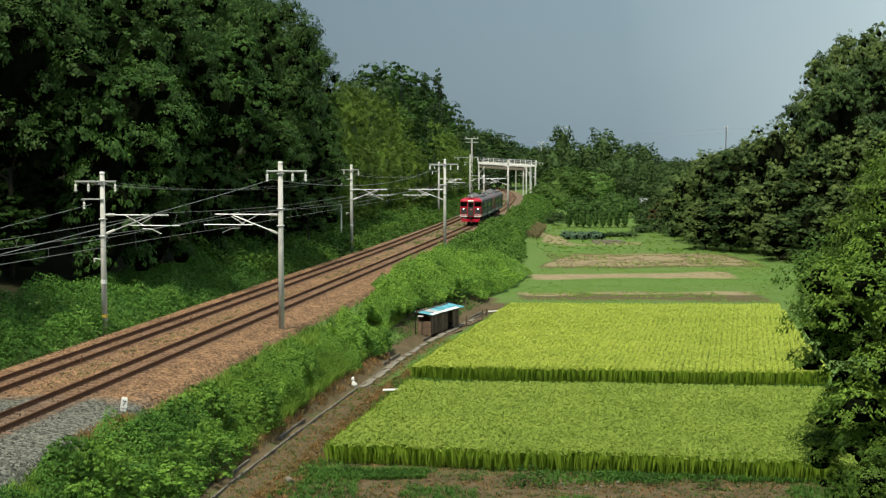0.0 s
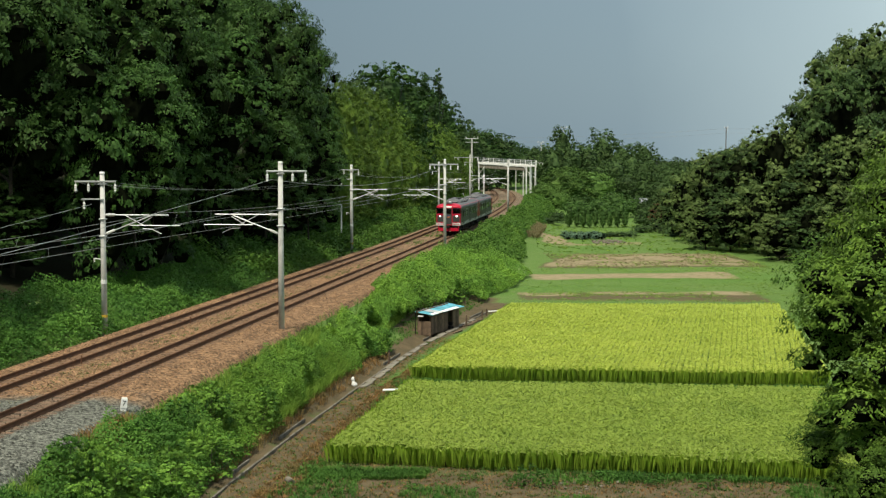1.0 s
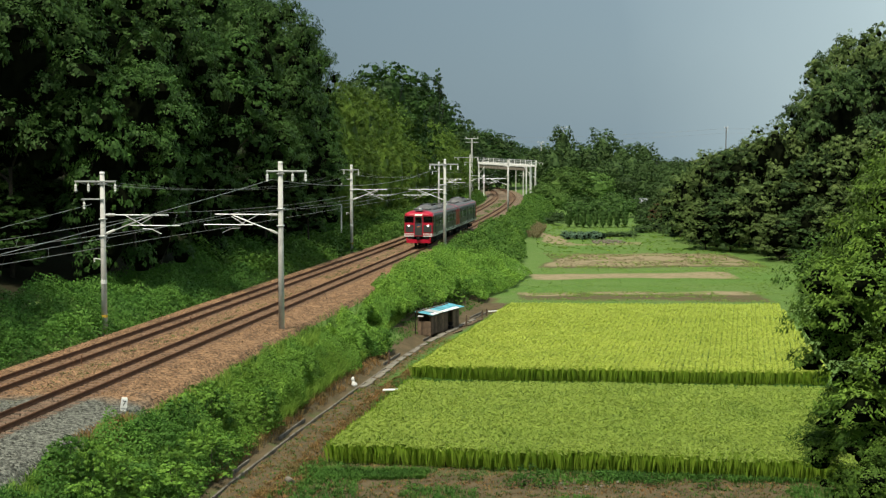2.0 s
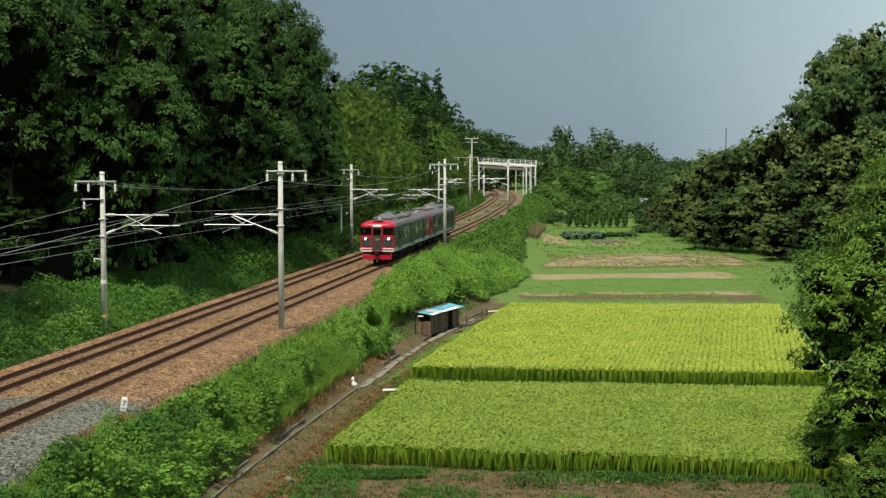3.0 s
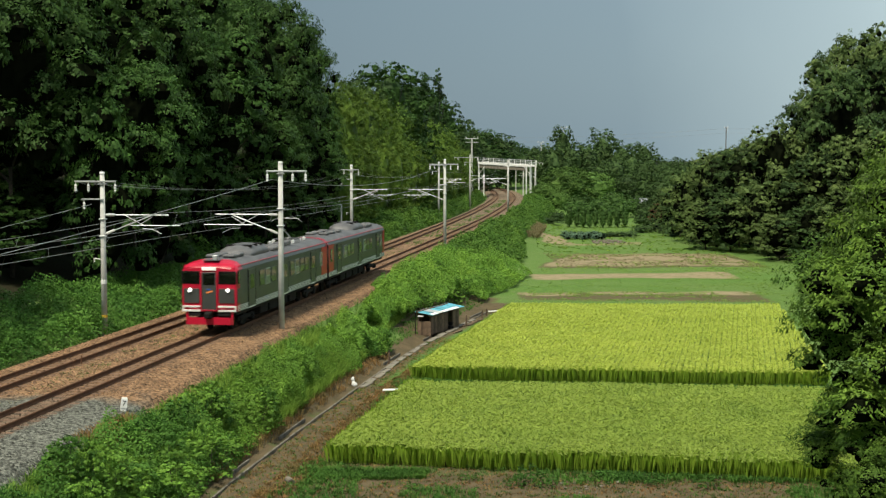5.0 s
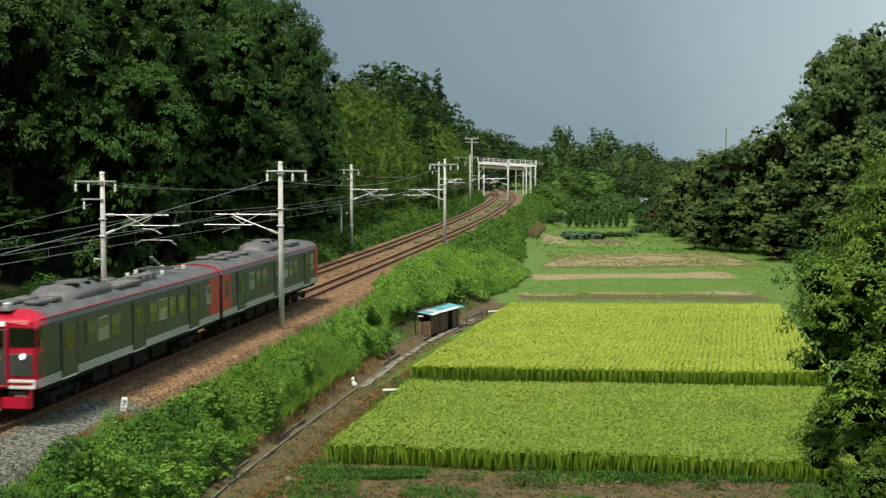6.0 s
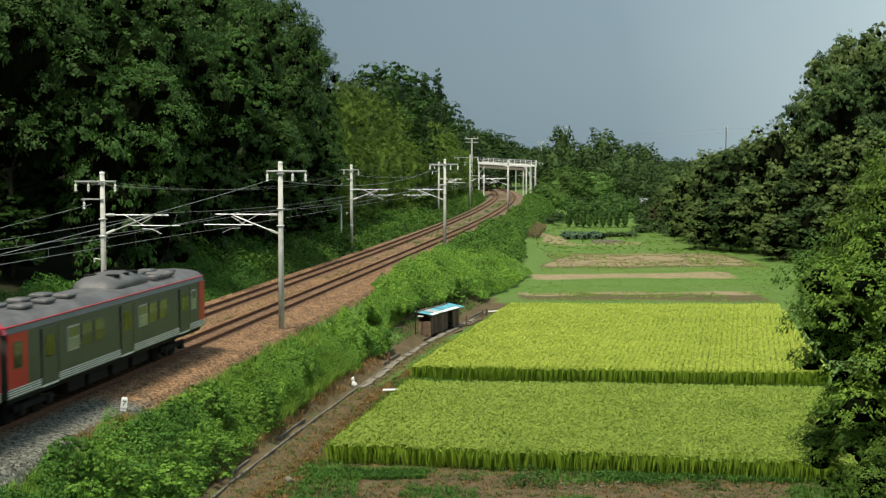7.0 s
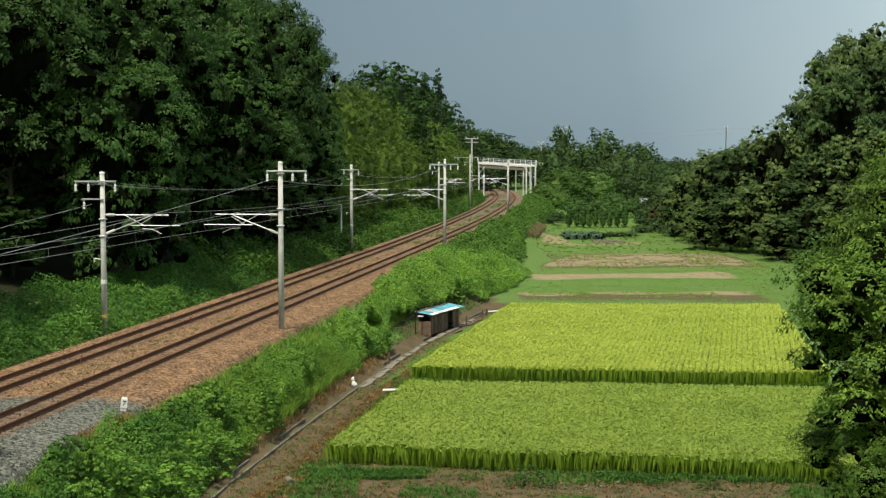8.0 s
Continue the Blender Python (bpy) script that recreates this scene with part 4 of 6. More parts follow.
def railcar(front):
    """A railcar, its front end at y = 0, 19.6 long."""
    L, W, TOP = 19.85, 1.45, 3.66
    car = empty("railcar")
    y_s = 0.45 if front else 0.12
    rings = [body_ring(y, W, TOP) for y in (y_s, 6, 13, L)]
    roof_rings = [body_ring(y, W, TOP) for y in (1.0 if front else 0.12, 6, 13, L)]
    part("body", Build().loft([r[:4] + r[-4:] for r in rings]), M_GREY, car, "dark grey painted steel shell")
    rf = []
    for r in roof_rings:
        rf.append([p + Vector((0, 0, 0.006)) for p in r[3:-3]])
    part("roof", Build().loft(rf, closed=False), M_ROOF, car, "dusty grey roof", smooth=True)
    if front:
        prof = ((0.0, 1.36, 3.28), (0.06, 1.41, 3.36), (0.22, 1.445, 3.46), (0.46, 1.452, 3.56), (1.0, 1.452, 3.66))
        dome = [[p + Vector((0, 0, 0.01)) for p in body_ring(y, w, t, edge=min(3.37, t - 0.10))] for y, w, t in prof]
        part("cab_roof", Build().loft([r[2:-2] for r in dome], closed=False), M_RED, car, "red rounded cab roof", smooth=True)
        for sl in (slice(0, 3), slice(-3, None)):
            part("cab_side", Build().loft([r[sl] for r in dome[:4]], closed=False), M_RED, car, "red cab corner")
        face = [p for p in dome[0]]
        part("cab_face", Build().add(face, [tuple(range(len(face)))]).box((0, 0.03, 2.2), (2.6, 0.04, 2.2)), M_RED, car, "red flat cab front")
        for s in (-1, 1):
            part("front_panel", Build().box((s * 0.90, -0.02, 1.88), (0.80, 0.05, 0.72), 0.012), M_GREY, car, "grey lower front panel")
            w = part("windscreen", Build().box((s * 0.93, -0.015, 2.79), (0.82, 0.04, 0.56), 0.01), M_GLASS, car, "dark glass windscreen")
            # black rim and plate behind the glass, standing in for the unlit cab
            part("windscreen_backing", Build().box((s * 0.93, 0.0, 2.79), (0.90, 0.03, 0.64), 0.01), M_BLACK, car)
            part("corner_window_backing", Build().box((s * 1.446, 0.25, 2.79), (0.026, 0.32, 0.62), 0.004), M_BLACK, car)
            part("corner_window", Build().box((s * 1.458, 0.25, 2.79), (0.016, 0.28, 0.56), 0.004), M_GLASS, car, "small corner window of the cab")
            part("corner_panel", Build().box((s * 1.446, 0.24, 1.88), (0.026, 0.36, 0.72), 0.004), M_GREY, car, "grey panel round the cab corner")
            part("wiper", Build().tube([(s * 0.6, -0.05, 2.5), (s * 0.95, -0.05, 2.85)], 0.012, 5), M_BLACK, w)
            hl = part("headlight_ring", Build().tube([(s * 0.97, -0.04, 2.17), (s * 0.97, -0.09, 2.17)], 0.125, 16), M_STEEL, car)
            part("headlight", Build().tube([(s * 0.97, -0.09, 2.17), (s * 0.97, -0.10, 2.17)], 0.080, 16), M_LAMP, hl, "glowing white headlamp")
            part("bumper_stripe", Build().box((s * 0.92, -0.03, 1.345), (0.92, 0.06, 0.09), 0.01).box((s * 0.92, -0.03, 1.14), (0.92, 0.06, 0.10), 0.01).box((s * 1.34, -0.025, 1.24), (0.08, 0.05, 0.2), 0.005), M_SILVER, car, "white front stripe")
            part("tail_light", Build().box((s * 0.72, -0.05, 1.24), (0.22, 0.03, 0.08), 0.01), M_RED, car)
        d = part("gangway_door", Build().box((0, -0.025, 2.12), (0.74, 0.05, 1.86), 0.015), M_GREY, car, "grey gangway door")
        part("door_window", Build().box((0, -0.055, 2.72), (0.56, 0.02, 0.56), 0.008), M_GLASS, d)
        part("door_window_backing", Build().box((0, -0.049, 2.72), (0.6, 0.006, 0.6)), M_BLACK, d)
        part("emblem", Build().box((0, -0.06, 2.2), (0.22, 0.012, 0.08), 0.004), M_BLUE, d, "blue emblem bar")
        part("emblem", Build().box((0.03, -0.06, 2.08), (0.34, 0.012, 0.09), 0.004, Matrix.Rotation(-0.25, 4, "Y")), M_ORANGE, d, "orange emblem bar")
        part("door_frame", Build().box((-0.41, -0.04, 2.1), (0.06, 0.08, 1.95), 0.01).box((0.41, -0.04, 2.1), (0.06, 0.08, 1.95), 0.01).box((0, -0.04, 1.16), (0.88, 0.08, 0.06), 0.01), M_RED, car)
        part("destination_sign", Build().box((0, -0.03, 3.23), (0.72, 0.07, 0.16), 0.01), M_SIGNLIT, car, "pale lit destination sign")
        sk = [[Vector((x, y, z)) for x, z in ((-w, 0.45), (w, 0.45), (w, 0.80), (-w, 0.80))] for y, w in ((-0.12, 1.10), (0.02, 1.22), (0.10, 1.22))]
        part("skirt", Build().loft(sk).box((1.16, 0.06, 0.9), (0.12, 0.1, 0.42), 0.01).box((-1.16, 0.06, 0.9), (0.12, 0.1, 0.42), 0.01), M_RED, car, "red snow plough skirt")
        part("coupler", Build().box((0, -0.12, 0.93), (0.36, 0.5, 0.34), 0.05).box((0, -0.4, 0.93), (0.26, 0.12, 0.24), 0.03), M_BLACK, car)
        part("hose_box", Build().box((0.75, 0.05, 0.93), (0.62, 0.2, 0.12), 0.02).box((-0.75, 0.05, 0.93), (0.62, 0.2, 0.12), 0.02), M_BLACK, car)
        part("horn_cover", Build().box((0.1, 0.75, 3.74), (0.24, 0.3, 0.24), 0.03), M_STEEL, car)
        part("roof_walk", Build().box((0, 0.62, 3.63), (0.8, 0.75, 0.03), 0.01), M_ROOF, car)
    # red ends
    for yy in ((L - 1.55, L - 0.01),) if front else ((0.13, 1.6), (L - 0.75, L - 0.01)):
        for s in (-1, 1):
            part("end_panel", panel(s * (W + 0.003), yy[0], yy[1], 1.36, 3.14), M_RED, car, "red painted body end")
    if not front:
        part("end_face", Build().box((0, L + 0.02, 2.15), (2.7, 0.05, 2.1), 0.01), M_RED, car, "red rear face")
        part("end_roof", Build().loft([[p + Vector((0, 0, 0.012)) for p in r[3:-3]] for r in (body_ring(L - 0.35, W, TOP), body_ring(L + 0.04, W, TOP))], closed=False), M_ROOF, car)
    ye = L if front else 0.1
    band = [[p * 1.0 + Vector((0, 0, 0.014)) for p in r[2:-2]] for r in (body_ring(ye - 0.22, W + 0.006, TOP), body_ring(ye + 0.06, W + 0.006, TOP))]
    part("end_band", Build().loft(band, closed=False), M_RED, car, "red band round the car end")
    part("gangway", Build().box((0, ye + (0.14 if front else -0.14), 2.05), (1.1, 0.3, 2.1), 0.05), M_BLACK, car)
    for s in (-1, 1):
        part("gutter", Build().box((s * (W - 0.05), (y_s + L) / 2, 3.36), (0.07, L - y_s, 0.03), 0.005), M_RED, car, "thin red gutter line")
        # four thin light lines along the sill, broken by the doors
        doors = (1.9, 8.6, 15.4) if front else (2.6, 9.6, 16.4)
        cuts = [0.02 if front else 0.15] + [q for dy in doors for q in (dy, dy + 1.3)] + [L - 0.05]
        for a, b in zip(cuts[::2], cuts[1::2]):
            bb = Build()
            for k in range(4):
                bb.box((s * (W + 0.005), (a + b) / 2, 1.15 + 0.075 * k), (0.016, b - a, 0.034))
            part("sill_stripe", bb, M_SILVER, car, "thin silver sill lines")
        for dy in doors:
            dr = part("door", panel(s * (W - 0.0), dy + 0.03, dy + 1.27, 1.16, 3.05, 0.05), M_GREY, car, "grey sliding door")
            for gy in (0.0, 1.3):
                part("door_groove", Build().box((s * W, dy + gy, 2.1), (0.056, 0.018, 1.9)), M_BLACK, dr)
            part("door_step", Build().box((s * (W + 0.004), dy + 0.65, 1.12), (0.02, 1.3, 0.07)), M_SILVER, dr)
            part("door_window", panel(s * (W + 0.022), dy + 0.28, dy + 1.02, 2.05, 2.78, 0.014), M_GLASS, dr)
            # black plate imitates the dim saloon behind the door glass
            part("door_window_backing", panel(s * (W + 0.004), dy + 0.30, dy + 1.0, 2.07, 2.76, 0.046), M_BLACK, dr)
        wins = (4.0, 5.15, 6.3, 10.4, 11.55, 12.7, 13.85, 17.9) if front else (0.55, 4.7, 5.85, 7.0, 11.5, 12.65, 13.8, 18.0)
        for k, wy in enumerate(wins):
            wd = 0.62 if (wy > 17 or wy < 1) else 0.98
            w = part("window", panel(s * (W + 0.004), wy, wy + wd, 2.0, 2.86, 0.03), M_STEEL if k % 3 == 1 else M_GREY, car, "framed side window")
            part("pane", panel(s * (W + 0.022), wy + 0.05, wy + wd - 0.05, 2.05, 2.42, 0.014), M_GLASS, w)
            part("pane", panel(s * (W + 0.022), wy + 0.05, wy + wd - 0.05, 2.46, 2.82, 0.014), M_GLASS, w)
            part("blind", panel(s * (W + 0.002), wy + 0.06, wy + wd - 0.06, 2.46, 2.80, 0.036), M_INTERIOR, w, "pale blind behind the glass")
    # roof gear: cooling unit, vents, conduits
    uy = (6.2,) if front else (12.4,)
    for cy in uy:
        pr = [(-0.98, 0.0), (-0.9, 0.32), (-0.55, 0.55), (0, 0.62), (0.55, 0.55), (0.9, 0.32), (0.98, 0.0)]
        rr = [[Vector((x * k, y, 3.52 + z * q)) for x, z in pr] for y, k, q in ((cy - 2.1, 0.8, 0.25), (cy - 1.5, 1, 0.9), (cy, 1, 1.06), (cy + 1.5, 1, 0.9), (cy + 2.1, 0.8, 0.25))]
        ac = part("cooling_unit", Build().loft(rr), M_ROOF, car, "rounded grey roof cooling unit", smooth=True)
        for k in range(6):
            part("fan_grille", Build().tube([((k % 2 - 0.5) * 0.9, cy - 1.0 + (k // 2) * 1.0, 4.0), ((k % 2 - 0.5) * 0.9, cy - 1.0 + (k // 2) * 1.0, 4.10)], 0.28, 12), M_BLACK, ac)
    for cy in uy:
        for s in (-1, 1):
            for k in range(4):
                part("side_vent", Build().box((s * 0.86, cy + 2.35 + k * 0.62, 3.69), (0.42, 0.5, 0.22), 0.06), M_ROOF, car, "rounded grey roof vent box")
    for k, vy in enumerate((2.2, 3.3, 9.5, 10.6) if front else (3.2, 5.0, 6.8, 16.2, 17.6)):
        part("ventilator", Build().box((0.45, vy, 3.73), (0.62, 0.8, 0.16), 0.05).box((-0.45, vy, 3.73), (0.62, 0.8, 0.16), 0.05), M_ROOF, car, "low grey roof ventilator")
    part("roof_conduit", Build().tube([(0.9, 1.4, 3.56), (0.9, 18.5, 3.56)], 0.03, 5).tube([(-0.9, 1.4, 3.56), (-0.9, 18.5, 3.56)], 0.03, 5), M_ROOF, car)
    if front:
        cy = 15.2
        pg = part("pantograph", Build().box((0, cy - 0.7, 3.86), (1.3, 0.08, 0.07), 0.01).box((0, cy + 0.7, 3.86), (1.3, 0.08, 0.07), 0.01).box((0.6, cy, 3.86), (0.07, 1.5, 0.07), 0.01).box((-0.6, cy, 3.86), (0.07, 1.5, 0.07), 0.01), M_ROOF, car, "raised pantograph")
        part("lower_arm", Build().tube([(0.1, cy + 0.55, 3.9), (0.0, cy - 0.55, 4.42)], 0.035, 6), M_STEEL, pg)
        part("upper_arm", Build().tube([(0, cy - 0.55, 4.42), (0, cy + 0.2, 5.06)], 0.018, 6), M_BLACK, pg)
        part("collector_head", Build().tube([(-0.95, cy + 0.1, 4.88), (-0.65, cy + 0.1, 5.1), (0.65, cy + 0.1, 5.1), (0.95, cy + 0.1, 4.88)], 0.024, 6).tube([(-0.7, cy + 0.35, 5.07), (0.7, cy + 0.35, 5.07)], 0.018, 6), M_WIRE, pg)
        for k, (x, y) in enumerate(((0.6, 14.4), (-0.6, 14.4), (0.6, 16.0), (-0.6, 16.0), (0.5, 12.6), (-0.4, 12.9), (0.3, 13.4), (0.5, 17.5), (-0.4, 17.2))):
            b = Build()
            for j in range(3):
                b.tube([(x, y, 3.66 + j * 0.07), (x, y, 3.70 + j * 0.07)], 0.11, 8, 0.07)
            part("roof_insulator", b, M_INSUL, car, "white ribbed insulator")
        for y in (11.2, 12.0, 12.8):
            part("equipment_box", Build().box((0.55, y, 3.76), (0.55, 0.5, 0.26), 0.04), M_ROOF, car)
    # underframe and bogies
    # the second box is no real part, added to block light beneath the car
    part("underframe", Build().box((0, L / 2 + 0.1, 0.98), (2.6, L - 0.5, 0.2), 0.03).box((0, L / 2, 0.62), (1.7, 8.4, 0.6), 0.04), M_BLACK, car)
    for y, ln in ((6.4, 1.5), (8.4, 1.8), (10.6, 1.6), (12.6, 1.4)):
        for s in (-1, 1):
            part("equipment_case", Build().box((s * 0.72, y, 0.64), (0.62, ln, 0.55), 0.04), M_BLACK, car)
    for by in (2.9, 16.7):
        bg = part("bogie", Build().box((0.98, by, 0.55), (0.16, 3.0, 0.22), 0.04).box((-0.98, by, 0.55), (0.16, 3.0, 0.22), 0.04).box((0, by, 0.6), (1.9, 0.5, 0.25), 0.04), M_BLACK, car)
        for dy in (-1.05, 1.05):
            for s in (-1, 1):
                part("wheel", Build().tube([(s * 0.50, by + dy, 0.43), (s * 0.63, by + dy, 0.43)], 0.43, 20).tube([(s * 0.47, by + dy, 0.43), (s * 0.50, by + dy, 0.43)], 0.46, 20), M_BLACK, bg)
                part("axle_box", Build().box((s * 1.0, by + dy, 0.45), (0.28, 0.34, 0.34), 0.05), M_BLACK, bg)
    tagged(car, "red-fronted dark grey electric railcar" if front else "dark grey electric railcar with red ends", "train", "cars of the train")
    return car


CARS = [railcar(True), railcar(False)]


# ---- weeds and grass ----
def canopy(x, y, u, lo, hi, seed):
    """Height of the weed cover over the ground."""
    a = fast_noise(x, y, 2.6, seed)
    b = fast_noise(x, y, 0.9, seed + 1)
    c = fast_noise(x, y, 7.0, seed + 2)
    return lo + (hi - lo) * np.clip(0.62 * a + 0.55 * b + 0.42 * c - 0.36, 0, 1)


def weeds(name, y0, y1, ua, ub, per_m2, leaf, lo, hi, mat, seed, label, keep=None, mats=None):
    rng = np.random.default_rng(seed)
    n = int((y1 - y0) * 1.02 * abs(np.mean(ub((y0 + y1) / 2) - ua((y0 + y1) / 2))) * per_m2)
    y = rng.uniform(y0, y1, n)
    w = rng.uniform(0, 1, n)
    a, b = ua(y), ub(y)
    a = a + (fast_noise(y, a * 0, 3.1, seed + 5) - 0.4) * 1.1 + (fast_noise(y, a * 0, 0.9, seed + 6) - 0.5) * 0.5
    b = b + (fast_noise(y, a * 0 + 50, 2.7, seed + 7) - 0.5) * 1.0
    u = a + (b - a) * w
    k = np.sqrt(1 + line_slope(y) ** 2)
    x = line_x(y) + u * k
    if keep is not None:
        ok = keep(x, y, u)
        x, y, u, w = x[ok], y[ok], u[ok], w[ok]
    rim = np.minimum(1, np.minimum(w, 1 - w) * 6 + 0.25)
    h = canopy(x, y, u, lo, hi, seed) * rim
    e = 0.25
    gx = (canopy(x + e, y, u, lo, hi, seed) - canopy(x - e, y, u, lo, hi, seed)) / (2 * e) * rim
    gy = (canopy(x, y + e, u, lo, hi, seed) - canopy(x, y - e, u, lo, hi, seed)) / (2 * e) * rim
    z = land(x, y) + h * rng.uniform(0.55, 1.08, len(x)) + rng.uniform(-0.02, 0.1, len(x))
    nrm = np.stack([-gx, -gy, np.ones_like(gx)], -1) + rng.normal(size=(len(x), 3)) * 0.5
    V = leaf_blades(np.stack([x, y, z], -1), nrm, leaf, rng, 0.8, droop=0.12)
    ob = new(name, array_mesh(name, V, 3, mat))
    return tagged(ob, label, "weeds", "weeds on the railway banks", kind="stuff")


def toe_u(y):
    return np.where(y < 140, np.clip((ditch_x(y) - line_x(y)) - np.interp(y, [48, 56], [0.45, 0.9]), 4.4, 99), 9.6)


def rim_u(y):
    return np.interp(y, [30, 40, 58, 68, 84, 91, 97, 105, 130, 400], [3.1, 3.5, 3.9, 4.5, 4.4, 3.3, 2.4, 2.1, 2.2, 2.6])


def not_shed(x, y, u):
    return ~((np.abs(x - ditch_x(y) + 1.1) < 1.3) & (y > 78) & (y < 104))


def weed_cover():
    L = "rank green weeds and creepers covering the railway embankment"
    weeds("embankment_weeds", 32, 50, rim_u, toe_u, 1000, 0.078, 0.08, 1.9, M_WEED, 101, L, not_shed)
    weeds("embankment_weeds", 49, 72, rim_u, toe_u, 960, 0.078, 0.08, 1.9, M_WEED_SUNLIT, 101, L, not_shed)
    weeds("embankment_weeds", 72, 130, rim_u, toe_u, 430, 0.116, 0.12, 2.2, M_WEED_SUNLIT, 101, L, not_shed)
    weeds("embankment_weeds", 130, 330, rim_u, lambda y: np.interp(y, [150, 178, 215, 240], [9.2, 7.4, 7.4, 9.2]), 95, 0.22, 0.2, 2.3, M_WEED_DARK, 101, L)
    W = "dense green kudzu-like weeds along the wooded side of the railway"
    weeds("trackside_weeds", 40, 100, lambda y: -12.5 + 0 * y, lambda y: -6.3 + 0 * y, 260, 0.135, 0.3, 2.1, M_WEED, 131, W)
    weeds("trackside_weeds", 100, 320, lambda y: -13.0 + 0 * y, lambda y: -6.5 + 0 * y, 75, 0.24, 0.5, 2.9, M_WEED_DARK, 131, W)


weed_cover()


def bank_shrubs():
    rng = np.random.default_rng(91)
    protos = [(make_tree("bank_shrub", m, 1.7, 0.9, 311 + i, clumps=24, per=56, leaf=0.135, crown_base=0.0, spread=0.32, trunk_r=0.03, core=0.02, aspect=0.5, airy=True, under=0.42), 1.7, 0.9) for i, m in enumerate((M_WEED_SUNLIT, M_WEED, M_WEED_SUNLIT))]
    spots = []
    for k in range(84):
        y = 35 + 88 * (k + rng.uniform(0, 1)) / 84
        w = rng.uniform(0.22, 0.93)
        u = float(rim_u(y)) * (1 - w) + float(toe_u(y)) * w
        p = rail_point(y, u, 0)
        if bool(not_shed(p.x, p.y, u)) and not (58 < y < 91 and u < 6.6):
            spots.append((p.x, p.y, float(land(p.x, p.y)) + rng.uniform(0.9, 1.9), rng.uniform(0.55, 1.25)))
    grow(protos, spots, "leafy green shrub on the railway embankment", "shrub", "shrubs on the embankment", 92)


bank_shrubs()


def grass_patch(name, spots_fn, n, blades, h, mat, seed, label, width=0.012, lean=0.6):
    rng = np.random.default_rng(seed)
    x, y = spots_fn(rng, n)
    me = tufts(rng, x, y, land(x, y) - 0.02, blades, h, mat, spread=0.12, width=width, lean=lean, name=name, arch=0.7)
    return tagged(new(name, me), label, "grass", "grass", kind="stuff")


def by_rail(y0, y1, u0, u1):
    def f(rng, n):
        y, u = rng.uniform(y0, y1, n), rng.uniform(u0, u1, n)
        return line_x(y) + u, y
    return f


def by_ditch(y0, y1, d0, d1):
    def f(rng, n):
        y, d = rng.uniform(y0, y1, n), rng.uniform(d0, d1, n)
        return ditch_x(y) + d, y
    return f


def by_xy(x0, x1, y0, y1, bare=0.34):
    def f(rng, n):
        x, y = rng.uniform(x0, x1, n), rng.uniform(y0, y1, n)
        ok = fast_noise(x, y, 2.2, 17) > bare
        return x[ok], y[ok]
    return f


def by_bund():
    def f(rng, n):
        x = rng.uniform(-2.5, 18, n)
        return x, 63.3 - 0.135 * (x + 1.5) + rng.uniform(0.1, 4.5, n)
    return f


grass_patch("bank_grass", by_rail(36, 74, 3.4, 5.8), 5200, 5, 0.42, M_GRASS, 201, "bright green tall grass along the ballast edge")
grass_patch("bank_grass", by_rail(66, 93, 4.4, 6.0), 2600, 6, 0.5, M_GRASS, 238, "lush yellow-green tall grass on the embankment shoulder", 0.016)
grass_patch("bank_grass", by_rail(54, 74, 4.0, 6.4), 3000, 7, 0.75, M_GRASS, 202, "bright yellow-green tall grass on the embankment")
grass_patch("tall_weeds", by_rail(36, 112, 3.7, 5.7), 380, 11, 0.85, M_WEED, 213, "tall leafy weed stems on the embankment", 0.011)
grass_patch("tall_weeds", by_rail(40, 112, 3.5, 5.6), 240, 10, 0.8, M_GRASS, 214, "tall pale grass stems on the embankment", 0.009)
grass_patch("yard_weeds", by_ditch(76, 104, -3.0, -0.9), 700, 8, 0.22, M_WEED, 216, "patchy green weeds round the shed")
grass_patch("ditch_grass", by_ditch(36, 102, 2.2, 3.6), 1500, 8, 0.22, M_WEED, 203, "short green grass beside the paddy")
grass_patch("dry_weeds", by_ditch(38, 72, 1.6, 2.9), 1500, 8, 0.16, M_DRY, 204, "reddish withered weeds on the bare path")
grass_patch("path_weeds", by_ditch(36, 84, 0.5, 2.4), 1500, 7, 0.09, M_DRY, 211, "sparse withered weeds on the trodden soil")
grass_patch("path_weeds", by_ditch(36, 84, 0.5, 2.4), 900, 7, 0.10, M_WEED, 212, "sparse green weeds on the trodden soil")
grass_patch("dry_weeds", by_ditch(46, 76, -1.3, -0.3), 560, 8, 0.35, M_DRY, 205, "withered brown weeds beside the ditch")
grass_patch("verge_grass", by_xy(-5, 14, 42, 49.2, 0.56), 5600, 7, 0.20, M_WEED, 206, "low green weeds before the paddy")
grass_patch("verge_grass", by_xy(5.5, 14, 45.2, 48.8), 2200, 7, 0.24, M_WEED, 217, "low green weeds before the paddy")
grass_patch("verge_grass", by_xy(-4.5, -0.5, 46.4, 47.8, 0.25), 800, 7, 0.2, M_WEED, 218, "low green weeds before the paddy")
grass_patch("verge_stubble", by_xy(-5, 14, 43, 49.2, -1), 1900, 5, 0.09, M_DRY, 219, "sparse withered stubble on the bare soil before the paddy", 0.014)
grass_patch("verge_stubble", by_xy(-5, 14, 43, 49.2, -1), 1900, 5, 0.09, M_WEED, 220, "sparse green seedlings on the bare soil before the paddy", 0.014)
grass_patch("bund_grass", by_bund(), 4200, 7, 0.16, M_WEED, 207, "green grass on the low bund between paddies", 0.016)
grass_patch("meadow_grass", by_xy(4, 30, 98, 126), 1900, 5, 0.09, M_GRASS, 208, "short bright meadow grass between soil strips", 0.02, 2.2)
